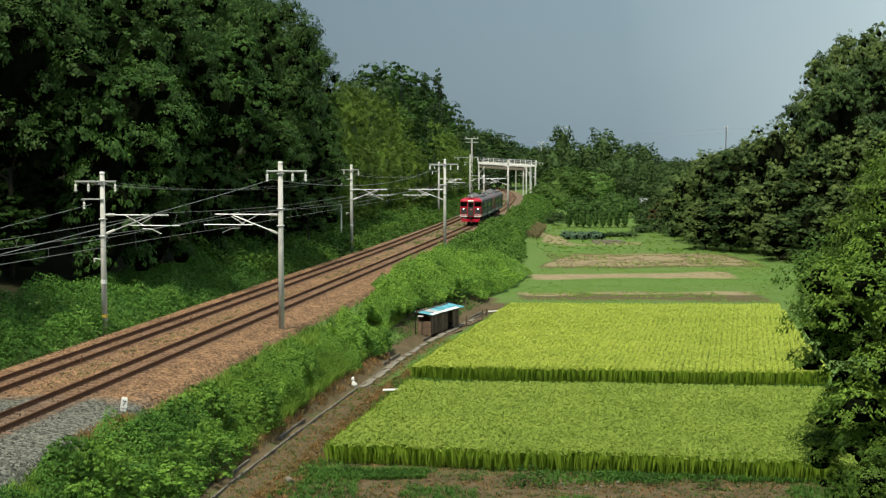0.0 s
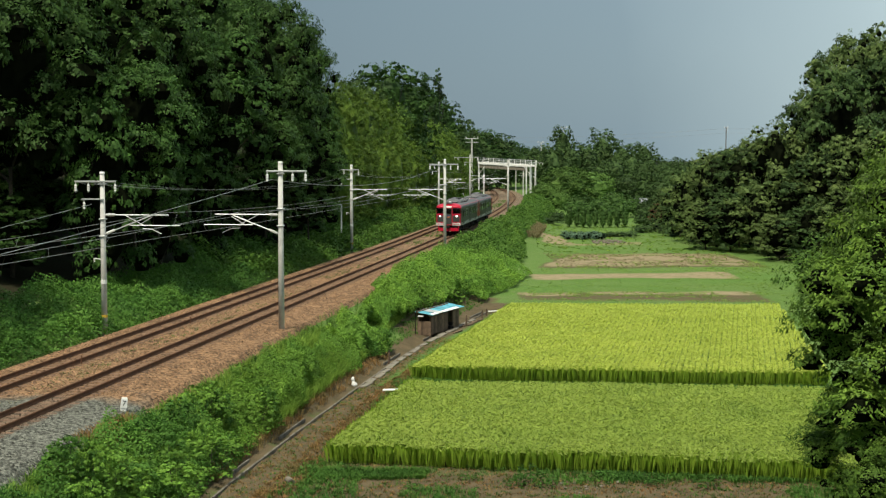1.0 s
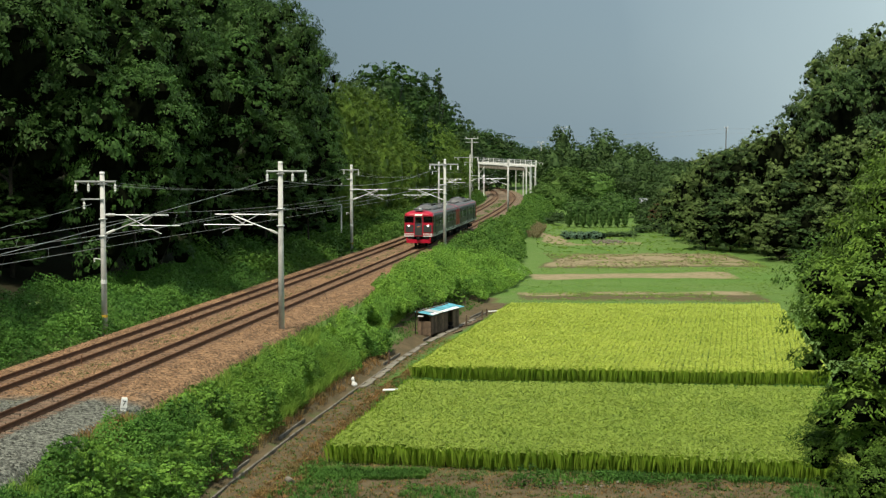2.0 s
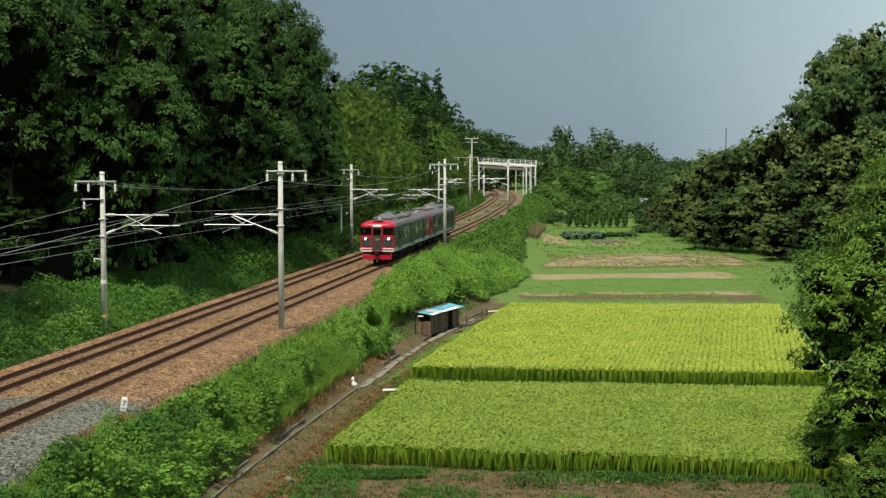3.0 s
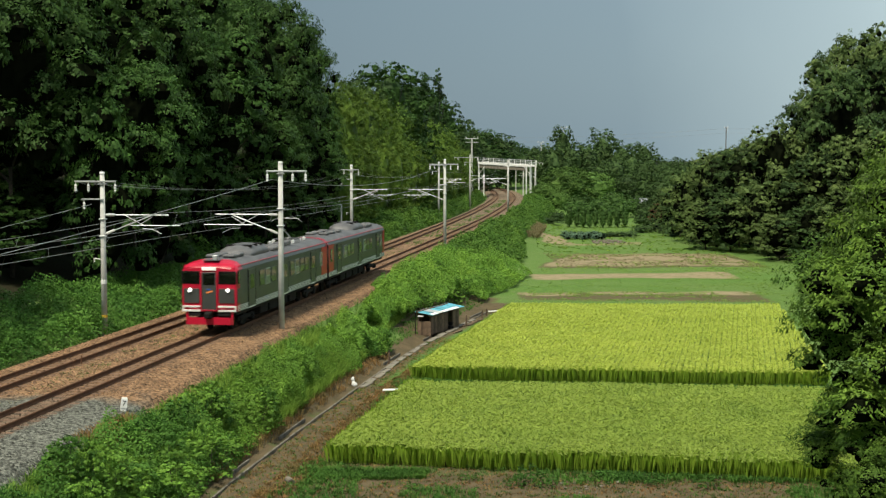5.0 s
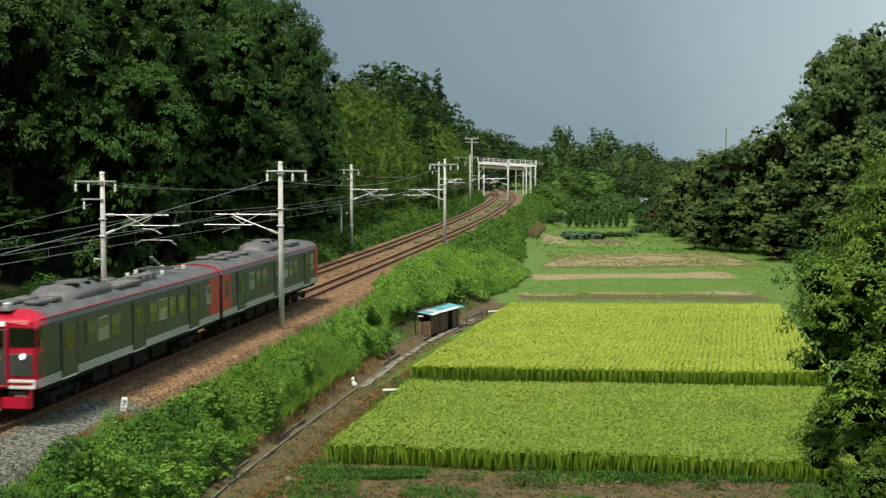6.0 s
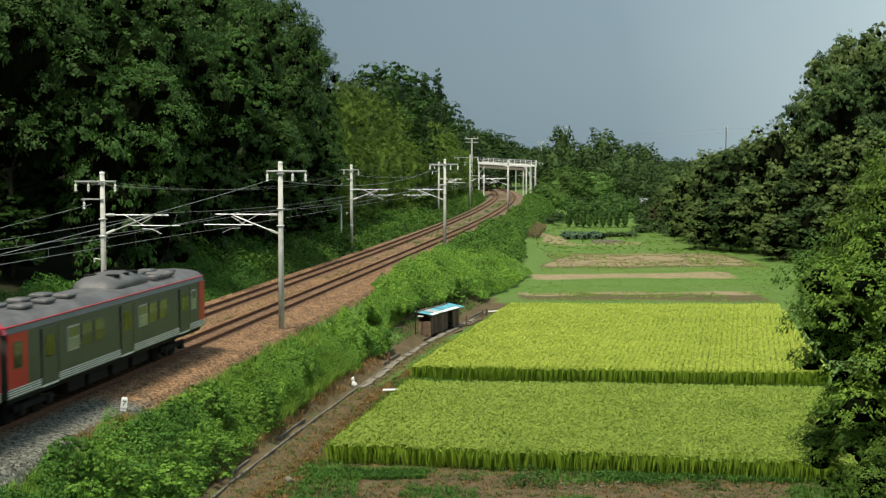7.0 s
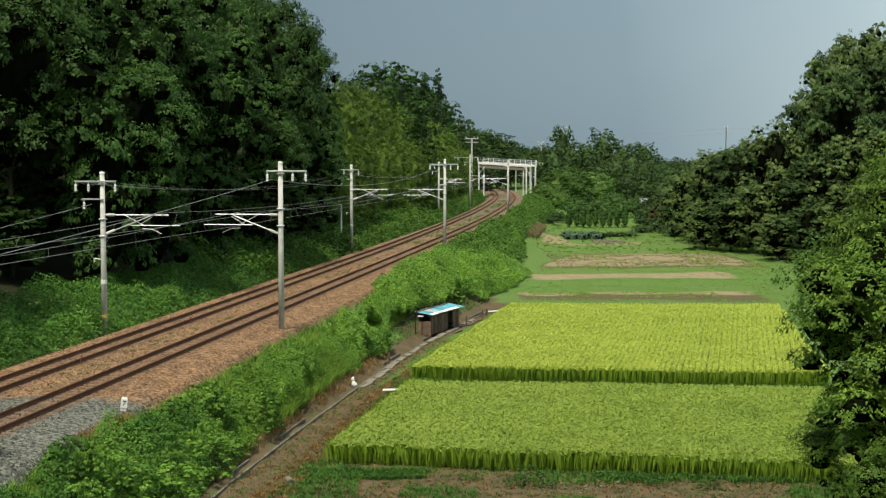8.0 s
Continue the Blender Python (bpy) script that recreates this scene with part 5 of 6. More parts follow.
grass_patch("meadow_grass", by_xy(26.5, 35, 100, 150), 1300, 5, 0.12, M_GRASS, 215, "short pale meadow grass beside the wood", 0.02, 2.2)
grass_patch("meadow_grass", by_xy(10, 34, 134, 141), 900, 5, 0.10, M_GRASS, 209, "short bright meadow grass between soil strips", 0.02, 2.2)


def track_weeds(u0, u1, y0, y1, n, h, mat, seed, label, width):
    """Thin weeds rooted in the ballast."""
    rng = np.random.default_rng(seed)
    y, u = rng.uniform(y0, y1, n), rng.uniform(u0, u1, n)
    ok = fast_noise(u * 2, y, 3.5, seed) > 0.45
    y, u = y[ok], u[ok]
    k = np.sqrt(1 + line_slope(y) ** 2)
    me = tufts(rng, line_x(y) + u / k, y - u * line_slope(y) / k, 0 * y - 0.25, 5, h, mat, spread=0.14, width=width, lean=0.7, name="track_weeds", arch=0.6)
    tagged(new("track_weeds", me), label, "weeds", "weeds in the ballast", kind="stuff")


track_weeds(-2.35, -1.3, 40, 130, 420, 0.16, M_STRAW, 231, "thin straw-coloured weeds between the tracks", 0.012)
track_weeds(-2.5, -1.2, 44, 130, 420, 0.15, M_WEED, 232, "sparse green weeds between the tracks", 0.012)
track_weeds(-2.9, -1.1, 120, 300, 1500, 0.2, M_WEED_DARK, 233, "green weeds growing between the far tracks", 0.02)
grass_patch("dry_weeds", by_rail(43.2, 47.4, 2.9, 4.0), 260, 8, 0.42, M_DRY, 234, "withered reddish weeds at the ballast edge")
grass_patch("field_stubble", by_xy(12, 34, 139.5, 160, 0.3), 2200, 5, 0.13, M_STRAW, 235, "pale stubble on the harvested field", 0.022, 1.5)
grass_patch("field_stubble", by_xy(12, 34, 139.5, 160, 0.5), 1500, 5, 0.14, M_GRASS, 236, "green regrowth on the harvested field", 0.022, 1.5)
grass_patch("field_stubble", by_xy(7, 27, 106, 113.5, 0.3), 1300, 5, 0.10, M_GRASS, 237, "sparse weeds on the bare soil strip", 0.016, 1.2)
grass_patch("dry_reeds", by_rail(182, 212, 6.8, 8.8), 260, 10, 0.75, M_STRAW, 221, "tall straw-coloured dry grass at the foot of the embankment", 0.05)
grass_patch("meadow_grass", by_xy(12, 48, 161, 230), 1500, 5, 0.2, M_GRASS, 210, "bright meadow grass at the valley's head", 0.06, 2.2)


# ---- tree beside the tripod ----
def near_trees():
    t = make_tree("wayside_tree", M_LEAF_NEAR, 10, 2.9, 301, clumps=70, per=400, leaf=0.142, crown_base=0.46, spread=0.27, trunk_r=0.16, aspect=0.5, core=0.42, under=0.8)
    put(t, 11.15, 30.5, 0.4, 1.0, (7.2 - float(land(11.15, 30.5))) / 10)
    tagged(t, "leafy green wayside tree with small yellowish leaves", "tree", "trees beside the paddy")
    for x, y, s, top, rz in ((13.0, 33.5, 1.0, 9.6, 2.0), (9.9, 26.5, 0.62, 3.0, 3.3), (12.6, 28.0, 0.9, 6.4, 4.4), (10.9, 33.0, 0.6, 3.4, 5.0)):
        c = copy_thing(t, Matrix())
        put(c, x, y, rz, s, (top - float(land(x, y))) / 10)


near_trees()


# ---- ditch, shed and small things ----
def ditch():
    root = empty("concrete_ditch")
    tagged(root, "narrow old concrete irrigation ditch beside the bank", "ditch", kind="structure")
    rng = np.random.default_rng(7)
    y = 30.0
    while y < 99:
        for d, w in ((-0.22, 0.07), (0.22, 0.09)):
            y1 = y + 1.96
            if d < 0 and rng.uniform() < 0.65:
                continue
            a, b = (Vector((float(ditch_x(q)) + d, q, FIELD_Z - 0.275 + rng.uniform(-0.015, 0.015))) for q in (y, y1))
            dirv = b - a
            rot = Matrix.Rotation(-math.atan2(dirv.x, dirv.y), 4, "Z") @ Matrix.Rotation(math.asin(dirv.z / dirv.length), 4, "X")
            part("channel_wall", Build().box(tuple((a + b) / 2), (w, dirv.length, 0.42), 0.015, rot), M_PANELCONC, root)
        y += 2.0
    # dark strip between the walls, painting the slot's shadow
    rows = [[Vector((float(ditch_x(q)) + d, q, FIELD_Z - 0.24)) for d in (-0.2, 0.2)] for q in np.arange(30, 99.5, 1.0)]
    part("ditch_bed", Build().loft(rows, closed=False), M_DITCH_SHADE, root, "mud bed coloured dark for the ditch's shade")
    # slabs beside it
    for k in range(19):
        y = 66 + k * 1.5 + rng.uniform(-0.2, 0.2)
        x = float(ditch_x(y)) + rng.uniform(0.5, 0.66)
        s = part("slab", Build().box((0, 0, 0), (rng.uniform(0.26, 0.4), rng.uniform(1.1, 1.48), 0.08), 0.015), M_SLAB)
        s.matrix_basis = pose(x, y, float(land(x, y)) + 0.02, rng.uniform(-2, 2), rng.uniform(-4, 4), -13 + rng.uniform(-5, 5))
        tagged(s, "weathered pale concrete slab lying by the ditch", "slab", "slabs by the ditch")


ditch()


def shed():
    x0, y0 = -1.20, 85.3
    root = empty("small_shed", pose(x0, y0, float(land(x0, y0)) + 0.02, 0, 0, -21.5))
    tagged(root, "low weathered timber shed under a patched blue sheet roof", "shed")
    W, L = 0.86, 5.0
    rng = np.random.default_rng(3)
    for x in (-W / 2, W / 2):
        for y in (0.05, L / 2, L - 0.05):
            part("post", Build().tube([(x, y, -0.2), (x, y, 1.44 if x < 0 else 1.28)], 0.05, 7), M_WOOD, root)
    y = 0.06
    while y < L - 0.1:
        w = rng.uniform(0.14, 0.24)
        if not (2.9 < y < 3.6):
            part("plank", Build().box((W / 2 + 0.04, y + w / 2, 0.62), (0.025, w - 0.012, 1.18 + rng.uniform(-0.08, 0.06)), 0.004), M_WOOD, root)
        part("plank", Build().box((-W / 2 - 0.04, y + w / 2, 0.70), (0.025, w - 0.012, 1.35), 0.004), M_WOOD, root)
        y += w
    x = -W / 2
    while x < W / 2 - 0.05:
        w = rng.uniform(0.14, 0.22)
        part("plank", Build().box((x + w / 2, 0.0, 0.45), (w - 0.012, 0.025, 0.9), 0.004), M_WOOD, root)
        part("plank", Build().box((x + w / 2, L, 0.62), (w - 0.012, 0.025, 1.2), 0.004), M_WOOD, root)
        x += w
    part("beam", Build().tube([(W / 2, -0.2, 1.28), (W / 2, L + 0.2, 1.28)], 0.05, 6), M_WOOD, root)
    part("beam", Build().tube([(-W / 2, -0.2, 1.5), (-W / 2, L + 0.2, 1.5)], 0.05, 6), M_WOOD, root)
    # corrugated sheets
    for k in range(6):
        b = Build()
        ya = -0.2 + k * 0.94
        rows = []
        for j in range(13):
            yy = ya + j * 0.085
            zz = 0.018 * math.cos(j * 3.14159)
            rows.append([Vector((xx, yy, 1.50 - (xx + 0.58) * 0.16 + zz + 0.012 * (k % 2) + 0.05 * max(0, math.sin(k * 2.3)) * (xx > 0))) for xx in (-0.58, 0.0, 0.64)])
        b.loft(rows, closed=False)
        bt = Build()
        bt.loft([[p - Vector((0, 0, 0.006)) for p in r][::-1] for r in rows], closed=False)
        part("roof_sheet", b.add(bt.v, bt.f), M_TIN if k != 1 else M_STEEL, root, "blue corrugated sheet" if k != 1 else "pale patched sheet")
    part("edge_sheet", Build().box((0.52, 2.3, 1.365), (0.3, 4.7, 0.012), 0.004, Matrix.Rotation(0.16, 4, "Y")), M_WHITE, root, "pale sheet along the eave")
    part("rag", Build().box((-0.2, -0.12, 1.22), (0.4, 0.16, 0.10), 0.04), M_PLASTER, root, "pale rag under the roof")
    part("prop", Build().tube([(-0.55, -0.15, -0.05), (-0.52, -0.14, 1.42)], 0.03, 6), M_BLACK, root)
    for y, z in ((3.1, 0.3), (3.45, 0.22), (3.3, 0.5)):
        part("bucket", Build().tube([(W / 2 + 0.1, y, z - 0.22), (W / 2 + 0.1, y, z)], 0.13, 10, 0.16), M_BLACK, root)


shed()


def loose_things():
    def board(x, y, sx, sy, rz, mat, label, name="board"):
        b = part(name, Build().box((0, 0, 0), (sx, sy, 0.045), 0.008), mat)
        b.matrix_basis = pose(x, y, float(land(x, y)) + 0.16, 0, -4, rz)
        tagged(b, label, "board")
        for k in (-0.35, 0.35):
            part("batten", Build().box((k * sx, 0, -0.07), (0.08, sy * 0.9, 0.10), 0.01), M_WOOD, b)
    board(-2.4, 63.6, 0.95, 0.35, -8, M_WHITE, "white painted board lying beside the paddy")
    board(3.75, 97.6, 0.95, 0.30, 0, M_WHITE, "white painted board lying at the paddy's corner")
    # white plastic bundle by the ditch
    b = Build()
    rng = np.random.default_rng(4)
    rings = []
    for z, r, dx in ((0, 0.13, 0), (0.10, 0.17, 0.01), (0.2, 0.12, 0.0), (0.27, 0.06, -0.01), (0.36, 0.09, -0.03), (0.46, 0.07, -0.02), (0.50, 0.02, -0.02)):
        rings.append([Vector((dx + r * rng.uniform(0.8, 1.15) * math.cos(k * 0.785), r * rng.uniform(0.8, 1.15) * math.sin(k * 0.785), z)) for k in range(8)])
    bag = part("tied_bag", b.loft(rings), M_WHITE)
    bag.matrix_basis = pose(-4.5, 67.2, float(land(-4.5, 67.2)))
    tagged(bag, "white tied plastic bag standing by the ditch", "bag")
    # wooden stake
    st = part("stake", Build().tube([(0, 0, -0.1), (0.02, 0, 0.72)], 0.055, 8, 0.05), M_WOOD)
    st.matrix_basis = pose(-3.0, 74.2, float(land(-3.0, 74.2)))
    tagged(st, "short weathered wooden stake beside the ditch", "stake")
    # drain pipe end
    pp = Build()
    n = 14
    ring = lambda r, y: [Vector((r * math.cos(6.2832 * k / n), y, r * math.sin(6.2832 * k / n))) for k in range(n)]
    pp.loft([ring(0.07, 0.3), ring(0.07, 0.0), ring(0.12, 0.0), ring(0.12, 0.5)], caps=True)
    pipe = part("drain_pipe", pp, M_PANELCONC)
    pipe.matrix_basis = pose(-5.2, 45.6, float(land(-5.2, 45.6)) + 0.1, 0, 0, 20)
    tagged(pipe, "pale drain pipe end poking from the soil", "pipe")
    # distance post
    px, py = -11.45, 47.9
    root = empty("distance_post", pose(px, py, -0.33, 0, 0, 12))
    tagged(root, "short white railway distance post with a black figure 7", "marker post")
    part("post", Build().box((0, 0, 0.2), (0.20, 0.10, 0.5), 0.012, Matrix.Rotation(0.12, 4, "Y")), M_WHITE, root)
    plate = part("plate", Build().box((0.01, -0.062, 0.24), (0.23, 0.022, 0.33), 0.006, Matrix.Rotation(0.12, 4, "Y")), M_WHITE, root)
    cu = bpy.data.curves.new("figure", "FONT")
    cu.body, cu.size, cu.align_x, cu.align_y, cu.extrude = "7", 0.27, "CENTER", "CENTER", 0.003
    cu.materials.append(M_BLACK)
    fig = new("figure", cu)
    fig.parent = plate
    fig.matrix_basis = pose(0.01, -0.078, 0.24, 90, 7, 0)
    # slim steel post among the weeds
    p = rail_point(138, -8.8, -0.9)
    sp = empty("steel_post", Matrix.Translation(p))
    tagged(sp, "slim pale steel post among the trackside weeds", "post")
    part("shaft", Build().tube([(0, 0, 0), (0, 0, 5.0)], 0.08, 8), M_STEEL, sp)
    part("bracket", Build().tube([(0, 0, 4.3), (-0.35, 0, 4.3), (-0.35, 0, 4.1)], 0.03, 5), M_STEEL, sp)
    # small marker pegs between the tracks
    for y in (43.5, 57.5, 72, 90, 112, 140):
        q = rail_point(y, -2.75, -0.22)
        pg = part("marker_peg", Build().box((0, 0, 0.19), (0.06, 0.06, 0.44), 0.01), M_RUST)
        pg.matrix_basis = Matrix.Translation(q)
        tagged(pg, "short rusty marker peg between the tracks", "peg", "pegs between the tracks")


def kitchen_garden():
    """Rows of cabbages, a scatter of pale rubble, and timber by the shed."""
    rng = np.random.default_rng(17)
    cab = make_tree("cabbage_plant", M_LEAF_CABBAGE, 0.8, 0.6, 87, clumps=12, per=22, leaf=0.3, crown_base=0.0, spread=0.5, trunk_r=0.04, core=0.3, aspect=0.8)
    spots = []
    for row in range(3):
        for k in range(6):
            x, y = 17.6 + k * 0.95 + rng.uniform(-0.15, 0.15), 189 + row * 2.6 + rng.uniform(-0.3, 0.3)
            spots.append((x, y, float(land(x, y)) + rng.uniform(0.6, 0.9), rng.uniform(0.45, 0.65)))
    grow([(cab, 0.8, 0.6)], spots, "blue-green cabbage plant in a garden row", "cabbage", "cabbages in the garden", 88)
    b = Build()
    for k in range(60):
        x, y, r = rng.uniform(20.5, 24.5), rng.uniform(180, 187), rng.uniform(0.1, 0.28)
        z = float(land(x, y))
        m = Matrix.Rotation(rng.uniform(0, 3), 4, "Z") @ Matrix.Rotation(rng.uniform(-0.5, 0.5), 4, "X")
        b.box((x, y, z + r * 0.3), (r * 2, r * 1.5, r), r * 0.3, m)
    tagged(part("rubble", b, M_PANELCONC), "pale broken rubble scattered in the grass", "rubble", kind="stuff")
    for k, (x, y, rz, ln) in enumerate(((1.75, 90.6, -24, 2.2), (2.0, 90.9, -18, 1.8), (2.35, 92.4, -30, 1.6), (0.95, 86.9, -21, 1.5))):
        t = part("timber", Build().box((0, 0, 0), (0.12, ln, 0.09), 0.01), M_WOOD)
        t.matrix_basis = pose(x, y, float(land(x, y)) + 0.06, 1, 2, rz)
        tagged(t, "weathered timber baulk lying beside the shed", "timber", "timber by the shed")
    for x, y, h in ((1.55, 90.0, 0.75), (2.75, 94.5, 0.6), (3.1, 96.0, 0.5)):
        t = part("fence_stub", Build().tube([(0, 0, -0.15), (0.03, 0.02, h)], 0.06, 7, 0.05), M_WOOD)
        t.matrix_basis = pose(x, y, float(land(x, y)))
        tagged(t, "short rotten fence stub by the ditch", "post", "fence stubs by the shed")


def verge_plants():
    """A few leafy weeds and pale pebbles on the soil before the paddy."""
    rng = np.random.default_rng(29)
    weed = make_tree("verge_weed", M_WEED, 0.5, 0.4, 93, clumps=14, per=26, leaf=0.09, crown_base=0.0, spread=0.42, trunk_r=0.012, core=0.05, airy=True, under=0.4, aspect=0.4)
    spots = []
    for x, y, h, r in ((3.0, 45.6, 0.6, 0.55), (3.5, 45.0, 0.5, 0.45), (2.5, 45.1, 0.4, 0.4), (-3.4, 47.4, 0.35, 0.4), (-1.0, 44.6, 0.3, 0.35), (5.6, 46.0, 0.35, 0.45), (7.2, 45.2, 0.35, 0.4), (9.0, 44.8, 0.4, 0.5), (0.9, 46.2, 0.25, 0.3)):
        spots.append((x, y, float(land(x, y)) + h, r))
    grow([(weed, 0.5, 0.4)], spots, "leafy green weed rooted in the bare soil", "weed", "weeds before the paddy", 30)
    for k in range(16):
        x, y, r = rng.uniform(4.0, 6.2), rng.uniform(43.8, 45.6), rng.uniform(0.03, 0.075)
        st = part("pebble", Build().box((0, 0, 0), (r * 2.2, r * 1.6, r * 1.2), r * 0.45), M_SLAB)
        st.matrix_basis = pose(x, y, float(land(x, y)) + r * 0.35, rng.uniform(-12, 12), rng.uniform(-12, 12), rng.uniform(0, 180))
        tagged(st, "pale rounded pebble on the bare soil", "stone", "pebbles before the paddy")


kitchen_garden()
verge_plants()
loose_things()


def clipped_shrubs():
    rng = np.random.default_rng(77)
    base = make_tree("clipped_shrub", M_LEAF_CLIPPED, 3, 0.75, 81, clumps=40, per=44, leaf=0.2, crown_base=0.0, shape="column", spread=0.34, trunk_r=0.06, core=0.85, airy=True, under=0.42)
    spots = [(20.9, 223, 0.7, 0.5), (22.3, 224, -0.3, 0.42), (23.1, 222, 0.4, 0.48), (24.0, 221, -0.1, 0.46), (25.4, 224, 0.2, 0.42), (26.3, 222, 0.1, 0.48), (27.6, 223, -0.3, 0.44), (28.7, 222, 0.3, 0.48), (30.1, 223, 0.2, 0.48)]
    grow([(base, 3, 0.75)], [(x, y, top + 0.35, r * 1.12) for x, y, top, r in spots], "clipped dark green columnar garden shrub", "shrub", "clipped shrubs in a row", 21)
    bush = make_tree("low_bush", M_LEAF_FAR, 2.2, 1.6, 83, clumps=22, per=45, leaf=0.28, crown_base=0.0, spread=0.4, trunk_r=0.05, airy=True, under=0.42)
    sp = [(26.6, 195, -1.7, 1.8), (30.6, 208, -1.5, 1.8), (24.2, 195, -1.8, 1.4), (34.5, 200, -0.4, 2.4), (33.5, 210, -1.4, 1.8), (19.9, 236, -0.4, 1.8), (17.8, 228, -1.0, 2.0), (33.6, 225, -0.9, 2.0), (38.3, 240, 0.4, 2.0), (36.7, 246, -0.4, 1.8), (41.2, 262, 1.5, 2.2), (38.9, 258, 0.4, 1.9), (40.2, 235, 0.9, 2.2)]
    grow([(bush, 2.2, 1.6)], sp, "low green garden bush", "bush", "garden bushes", 22)
    pale = make_tree("low_bush", M_LEAF_CLIPPED, 2.6, 2.0, 85, clumps=22, per=60, leaf=0.3, crown_base=0.0, spread=0.4, trunk_r=0.05, airy=True, under=0.42)
    sp = [(24.2, 250, 0.6, 2.0), (27.6, 252, 0.4, 2.0), (30.5, 250, 0.1, 2.0), (34.4, 256, 0.8, 2.2), (37.4, 262, 1.2, 2.2), (31.2, 264, 1.1, 2.4), (27.0, 266, 1.3, 2.4), (35.0, 272, 1.8, 2.6)]
    grow([(pale, 2.6, 2.0)], sp, "dense green bush behind the clipped row", "bush", "garden bushes", 23)
    edge = make_tree("meadow_bush", M_LEAF_BUSH, 4.6, 2.0, 89, clumps=48, per=110, leaf=0.17, crown_base=0.0, spread=0.26, trunk_r=0.06, core=0.4)
    grow([(edge, 4.6, 2.0)], [(31.4, 112, 2.5, 2.0), (34.0, 109, 3.0, 2.2)], "bright green bush at the edge of the meadow", "bush", "bushes by the meadow", 24)


clipped_shrubs()


# ---- footbridge over the line ----
def footbridge():
    y = 325.0
    a, b = Vector((9.2, y + 6, 0)), Vector((21.5, y - 6, 0))
    mid = (a + b) / 2
    L = (b - a).length
    ang = math.degrees(math.atan2((b - a).y, (b - a).x))
    root = empty("footbridge", pose(mid.x, mid.y, 0, 0, 0, ang))
    tagged(root, "white steel footbridge with railings crossing the railway", "bridge")
    fall = 0.040                              # tilt set so the deck's slant fits the camera's view
    tilt = Matrix.Rotation(math.atan(fall), 4, "Y")
    for s in (-0.9, 0.9):
        part("girder", Build().box((0, s, 7.62), (L, 0.22, 0.55), 0.04, tilt), M_WHITE, root, "white painted girder")
    part("deck", Build().box((0, 0, 7.45), (L, 1.55, 0.12), 0.02, tilt), M_PANELCONC, root)
    for s in (-0.9, 0.9):
        for z in (8.1, 8.5, 8.9):
            part("rail_bar", Build().tube([(-L / 2, s, z + fall * L / 2), (L / 2, s, z - fall * L / 2)], 0.035, 5), M_STEEL, root)
        n = 26
        for k in range(n):
            x = -L / 2 + L * k / (n - 1)
            post = k % 5 == 0
            part("post" if post else "baluster", Build().tube([(x, s, 7.85 - fall * x), (x, s, 8.9 - fall * x + 0.12 * post)], 0.08 if post else 0.025, 5), M_WHITE if post else M_STEEL, root)
        for x, zz in ((-L / 2 + 0.3, -0.8), (L / 2 - 0.4, -0.9), (L / 2 - 1.6, -0.9)):
            part("column", Build().box((x, s, (7.35 - fall * x + zz) / 2), (0.24, 0.24, 7.35 - fall * x - zz), 0.03), M_WHITE, root)
    part("lower_beam", Build().box((-0.5, -0.75, 6.85), (L * 0.9, 0.2, 0.75), 0.03, tilt), M_SLAB, root, "beige lower beam")
    part("brace", Build().tube([(-L / 2 + 0.3, -0.9, 5.2), (-L / 2 + 2.2, -0.9, 7.2)], 0.07, 6), M_WHITE, root)
    part("brace", Build().tube([(L / 2 - 0.4, -0.9, 5.2), (L / 2 - 2.4, -0.9, 7.2)], 0.07, 6), M_WHITE, root)


footbridge()


def line_gantries():
    """Portal frames over both tracks beyond the footbridge."""
    for y, ul, ur, top in ((352, -7.6, 3.2, 7.4), (392, -7.6, 3.2, 7.2), (432, -7.4, 3.2, 7.2)):
        mid = rail_point(y, (ul + ur) / 2, -0.8)
        root = empty("line_gantry", Matrix.Translation(mid) @ pose(0, 0, 0, 0, 0, -math.degrees(math.atan(float(line_slope(y))))))
        tagged(root, "pale steel gantry holding the wires over both tracks", "gantry", "gantries over the line")
        h, w = top + 0.8, ur - ul
        for x in (-w / 2, w / 2):
            part("column", Build().tube([(x, 0, 0), (x, 0, h)], 0.16, 8, 0.13), M_CONC, root)
        for z in (h - 0.3, h - 0.9):
            part("chord", Build().tube([(-w / 2, 0, z), (w / 2, 0, z)], 0.05, 6), M_STEEL, root)
        for k in range(8):
            xa, xb = -w / 2 + w * k / 8, -w / 2 + w * (k + 1) / 8
            part("lattice_bar", Build().tube([(xa, 0, h - 0.3 if k % 2 else h - 0.9), (xb, 0, h - 0.9 if k % 2 else h - 0.3)], 0.03, 5), M_STEEL, root)
        for x in (-1.8, 2.0):
            part("hanger", Build().tube([(x, 0, h - 0.9), (x, 0, h - 1.7), (x - 1.2, 0, h - 1.9)], 0.04, 5), M_STEEL, root)


line_gantries()


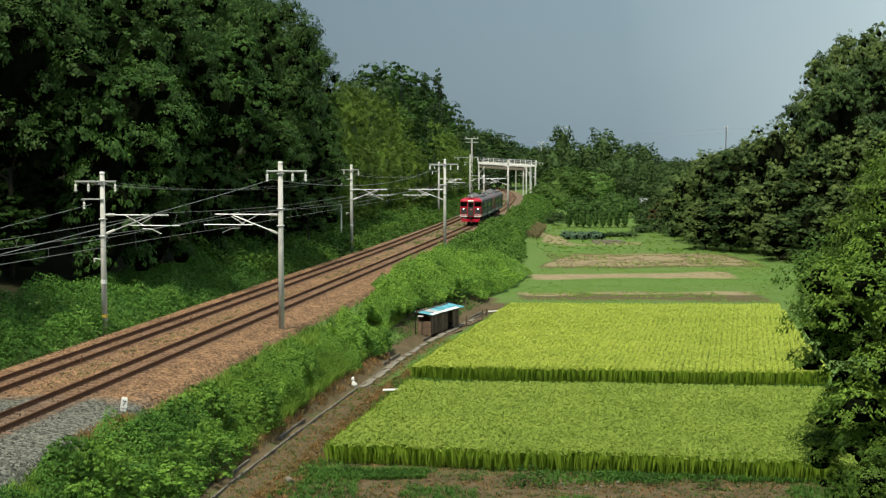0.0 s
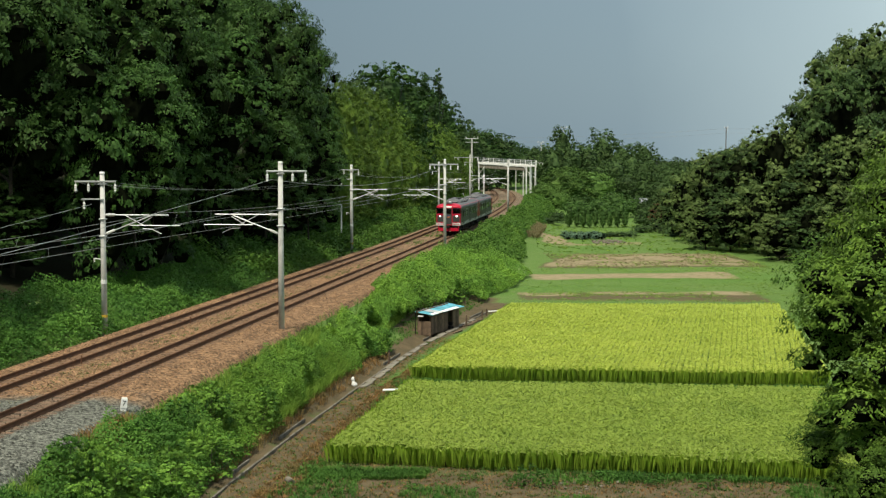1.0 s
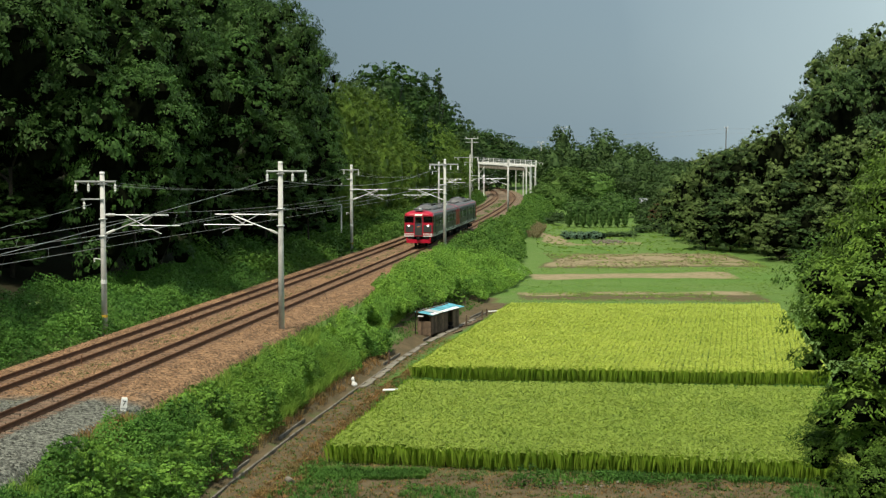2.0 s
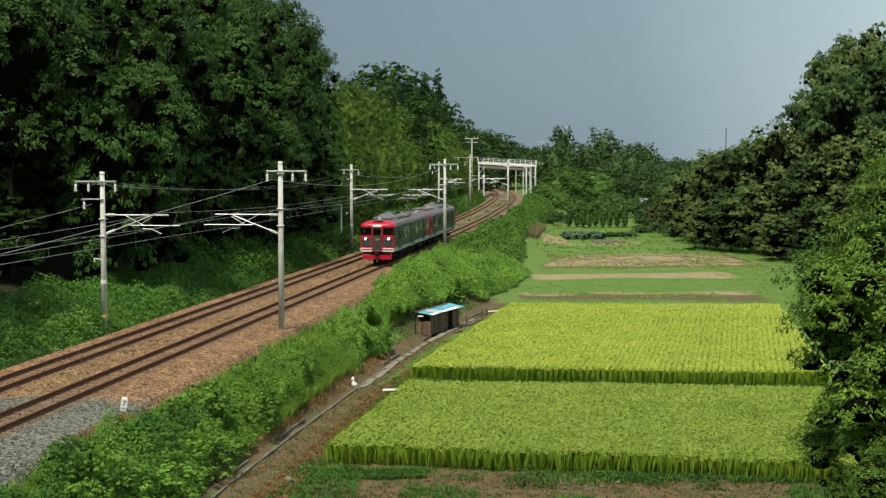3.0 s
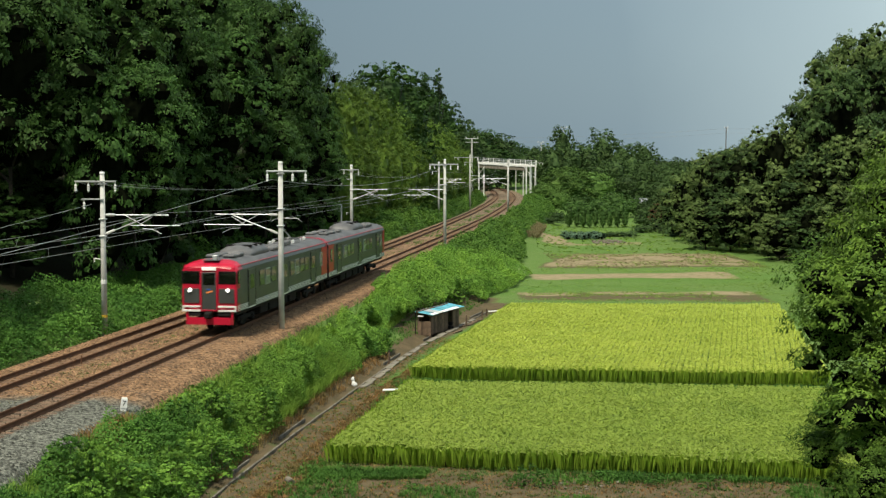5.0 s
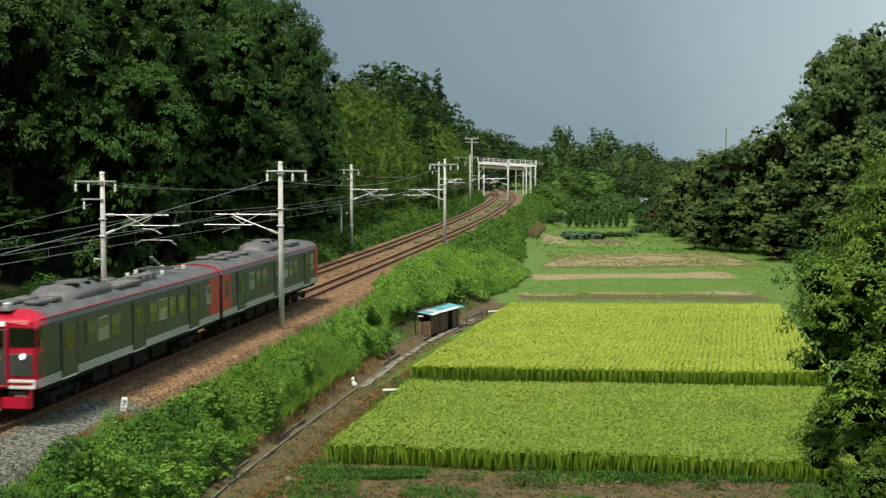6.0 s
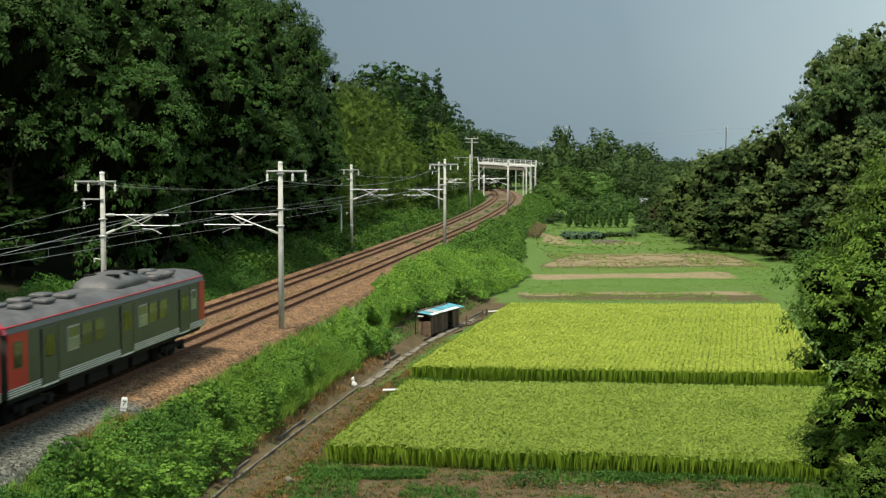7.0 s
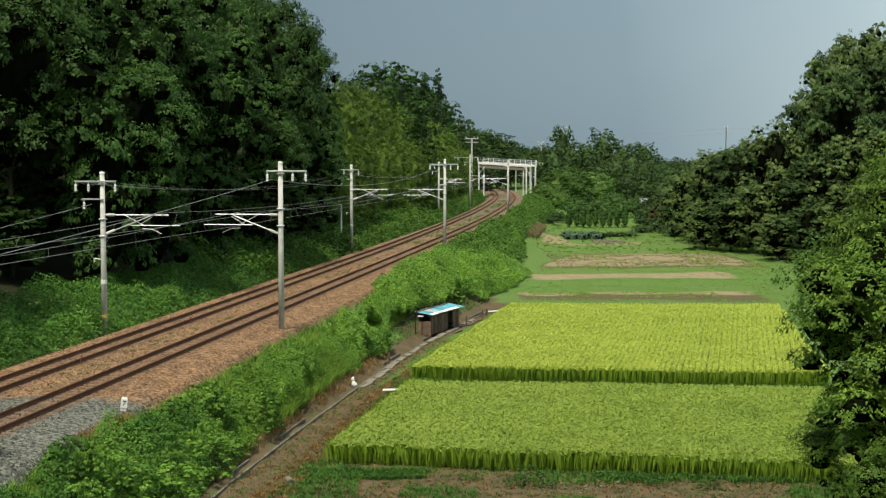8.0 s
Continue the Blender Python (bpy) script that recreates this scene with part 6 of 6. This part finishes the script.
def far_poles():
    base = None
    for x, y, z, arm, r in ((6.2, 290, 13.4, 1.2, 0.16), (30.5, 420, 14.3, 0.9, 0.15), (34.4, 385, 18.0, 0.8, 0.09), (87.9, 420, 18.9, 0.5, 0.14)):
        g = float(land(x, y)) - 0.3
        root = empty("power_pole", pose(x, y, g))
        tagged(root, "slim grey concrete power pole above the trees", "utility pole", "far power poles")
        part("shaft", Build().tube([(0, 0, 0), (0, 0, z - g)], r * 1.3, 8, r), M_PANELCONC if x > 80 else M_CONC, root)
        for k in (0.15, 0.9):
            part("crossarm", Build().box((0, 0, z - g - k), (arm * 2.4, 0.12, 0.12), 0.02), M_STEEL, root)
        for s in (-1, 0.4, 1):
            part("insulator", insulator(z - g + 0.35, s * arm), M_INSUL, root)
    for z in (0.0, 1.0):
        x0, y0, z0 = 87.9, 420, 18.5 - 1.4 * z
        wire("distribution_wire", sag((x0, y0, z0), (x0 - 90, y0 + 60, z0 - 2), 1.0, 8), 0.02)
        wire("distribution_wire", sag((x0, y0, z0), (x0 + 90, y0 - 40, z0 + 1), 1.0, 8), 0.02)


far_poles()


def house():
    x, y = 43.3, 282
    g = float(land(x, y))
    root = empty("farmhouse", pose(x, y, g, 0, 0, 12))
    tagged(root, "small pale farmhouse with a grey tiled roof behind trees", "house")
    W, D, H = 5.4, 4.0, 2.0
    part("wall", Build().box((0, 0, H / 2), (W, D, H), 0.02), M_PLASTER, root)
    pr = [(-D / 2 - 0.5, H - 0.1), (0, H + 0.7), (D / 2 + 0.5, H - 0.1), (D / 2 + 0.5, H + 0.06), (0, H + 0.85), (-D / 2 - 0.5, H + 0.06)]
    part("roof", Build().loft([[Vector((xx, yy, zz)) for yy, zz in pr] for xx in (-W / 2 - 0.6, W / 2 + 0.6)]), M_ROOFGREY, root, "grey tiled roof")
    for k in range(2):
        w = part("window", Build().box((-1.6 + 1.9 * k, -D / 2 - 0.02, 1.2), (1.2, 0.08, 1.0), 0.01), M_WHITE, root)
        part("pane", Build().box((-1.88 + 1.9 * k, -D / 2 - 0.065, 1.2), (0.5, 0.02, 0.85)), M_GLASS, w)
        part("pane", Build().box((-1.32 + 1.9 * k, -D / 2 - 0.065, 1.2), (0.5, 0.02, 0.85)), M_GLASS, w)
    part("door", Build().box((2.0, -D / 2 - 0.02, 0.92), (0.8, 0.06, 1.8), 0.01), M_WOOD, root)


house()


# ---- sleepers and loose stone ----
def sleepers():
    me = Build().box((0, 0, -0.228), (2.0, 0.22, 0.10), 0.015).mesh("sleeper", M_SLEEPER)
    for far in (0, 1):
        y = 34.0
        for k in range(150):
            ob = new("sleeper", me)
            ob.parent = bed
            ob.matrix_basis = Matrix.Translation(rail_point(y, far_u(y) if far else 0.0, 0)) @ pose(0, 0, 0, 0, 0, -math.degrees(math.atan(float(line_slope(y)))))
            y += 0.66
    return me


sleepers()


def stones():
    rng = np.random.default_rng(55)
    n = 15000
    y = 36 + (rng.uniform(0, 1, n) ** 1.6) * 80
    u = rng.uniform(-5.6, 3.2, n)
    ok = np.ones(n, bool)
    for c in (0.0, -TRACK_GAP):
        for s in (-1, 1):
            ok &= np.abs(u - c - s * (GAUGE / 2 + 0.033)) > 0.10
    y, u = y[ok], u[ok]
    top = np.interp(u, [-6.6, -5.6, -4.9, -2.2, -1.75, -1.3, 1.3, 1.7, 2.9, 3.5], [-0.95, -0.25, -0.19, -0.19, -0.24, -0.19, -0.19, -0.22, -0.38, -0.95])
    k = np.sqrt(1 + line_slope(y) ** 2)
    c = np.stack([line_x(y) + u / k, y - u * line_slope(y) / k, top + 0.005], -1)
    r = rng.uniform(0.025, 0.055, len(y))
    oct_ = np.array([(1, 0, 0), (0, 1, 0), (-1, 0, 0), (0, -1, 0), (0, 0, 0.8)])
    ang = rng.uniform(0, 6.28, len(y))
    ca, sa = np.cos(ang), np.sin(ang)
    P = []
    for v in oct_:
        j = rng.uniform(0.7, 1.3, len(y))
        P.append(c + np.stack([(v[0] * ca - v[1] * sa) * r * j, (v[0] * sa + v[1] * ca) * r * j, v[2] * r * j], -1))
    V = np.stack([P[0], P[1], P[4], P[1], P[2], P[4], P[2], P[3], P[4], P[3], P[0], P[4]], 1).reshape(-1, 3)
    me = array_mesh("loose_stones", V, 3, M_BALLAST)
    me.attributes.new("off_track", "FLOAT", "POINT").data.foreach_set("value", np.repeat(off_track(u, y), 12).astype(np.float32))
    return tagged(new("loose_stones", me), "loose brown and grey ballast stones between the rails", "stones", kind="stuff")


stones()


# ---- the train runs ----
def arc_table():
    ys = np.arange(-300, 700, 0.5)
    xs = line_x(ys)
    s = np.concatenate([[0], np.cumsum(np.hypot(np.diff(xs), np.diff(ys)))])
    return ys, s - np.interp(2.85, ys, s)


ARC_Y, ARC_S = arc_table()


def front_at(t):
    """Metres along the line of the train's front at t seconds."""
    return float(np.interp(t, [0, 1.5, 3.0, 4.5, 5.8, 6.5, 8.0], [178.6, 142.7, 109.3, 76.0, 46.2, 30.5, -3.3]))


def car_pose(s0, length=19.55):
    """The pose of a car whose front is s0 along the line: its bogies ride on the middle of the track."""
    a, b = (rail_point(float(np.interp(s0 + k, ARC_S, ARC_Y)), 0, 0) for k in (2.9, 16.7))
    d = (b - a).normalized()
    o = a - d * 2.9
    return pose(o.x, o.y, o.z, 0, 0, -math.degrees(math.atan2(d.x, d.y)))


def motions():
    times = [k * 0.25 for k in range(33)]
    walk(CARS[0], [(t, car_pose(front_at(t))) for t in times])
    walk(CARS[1], [(t, car_pose(front_at(t) + 20.2)) for t in times])


motions()
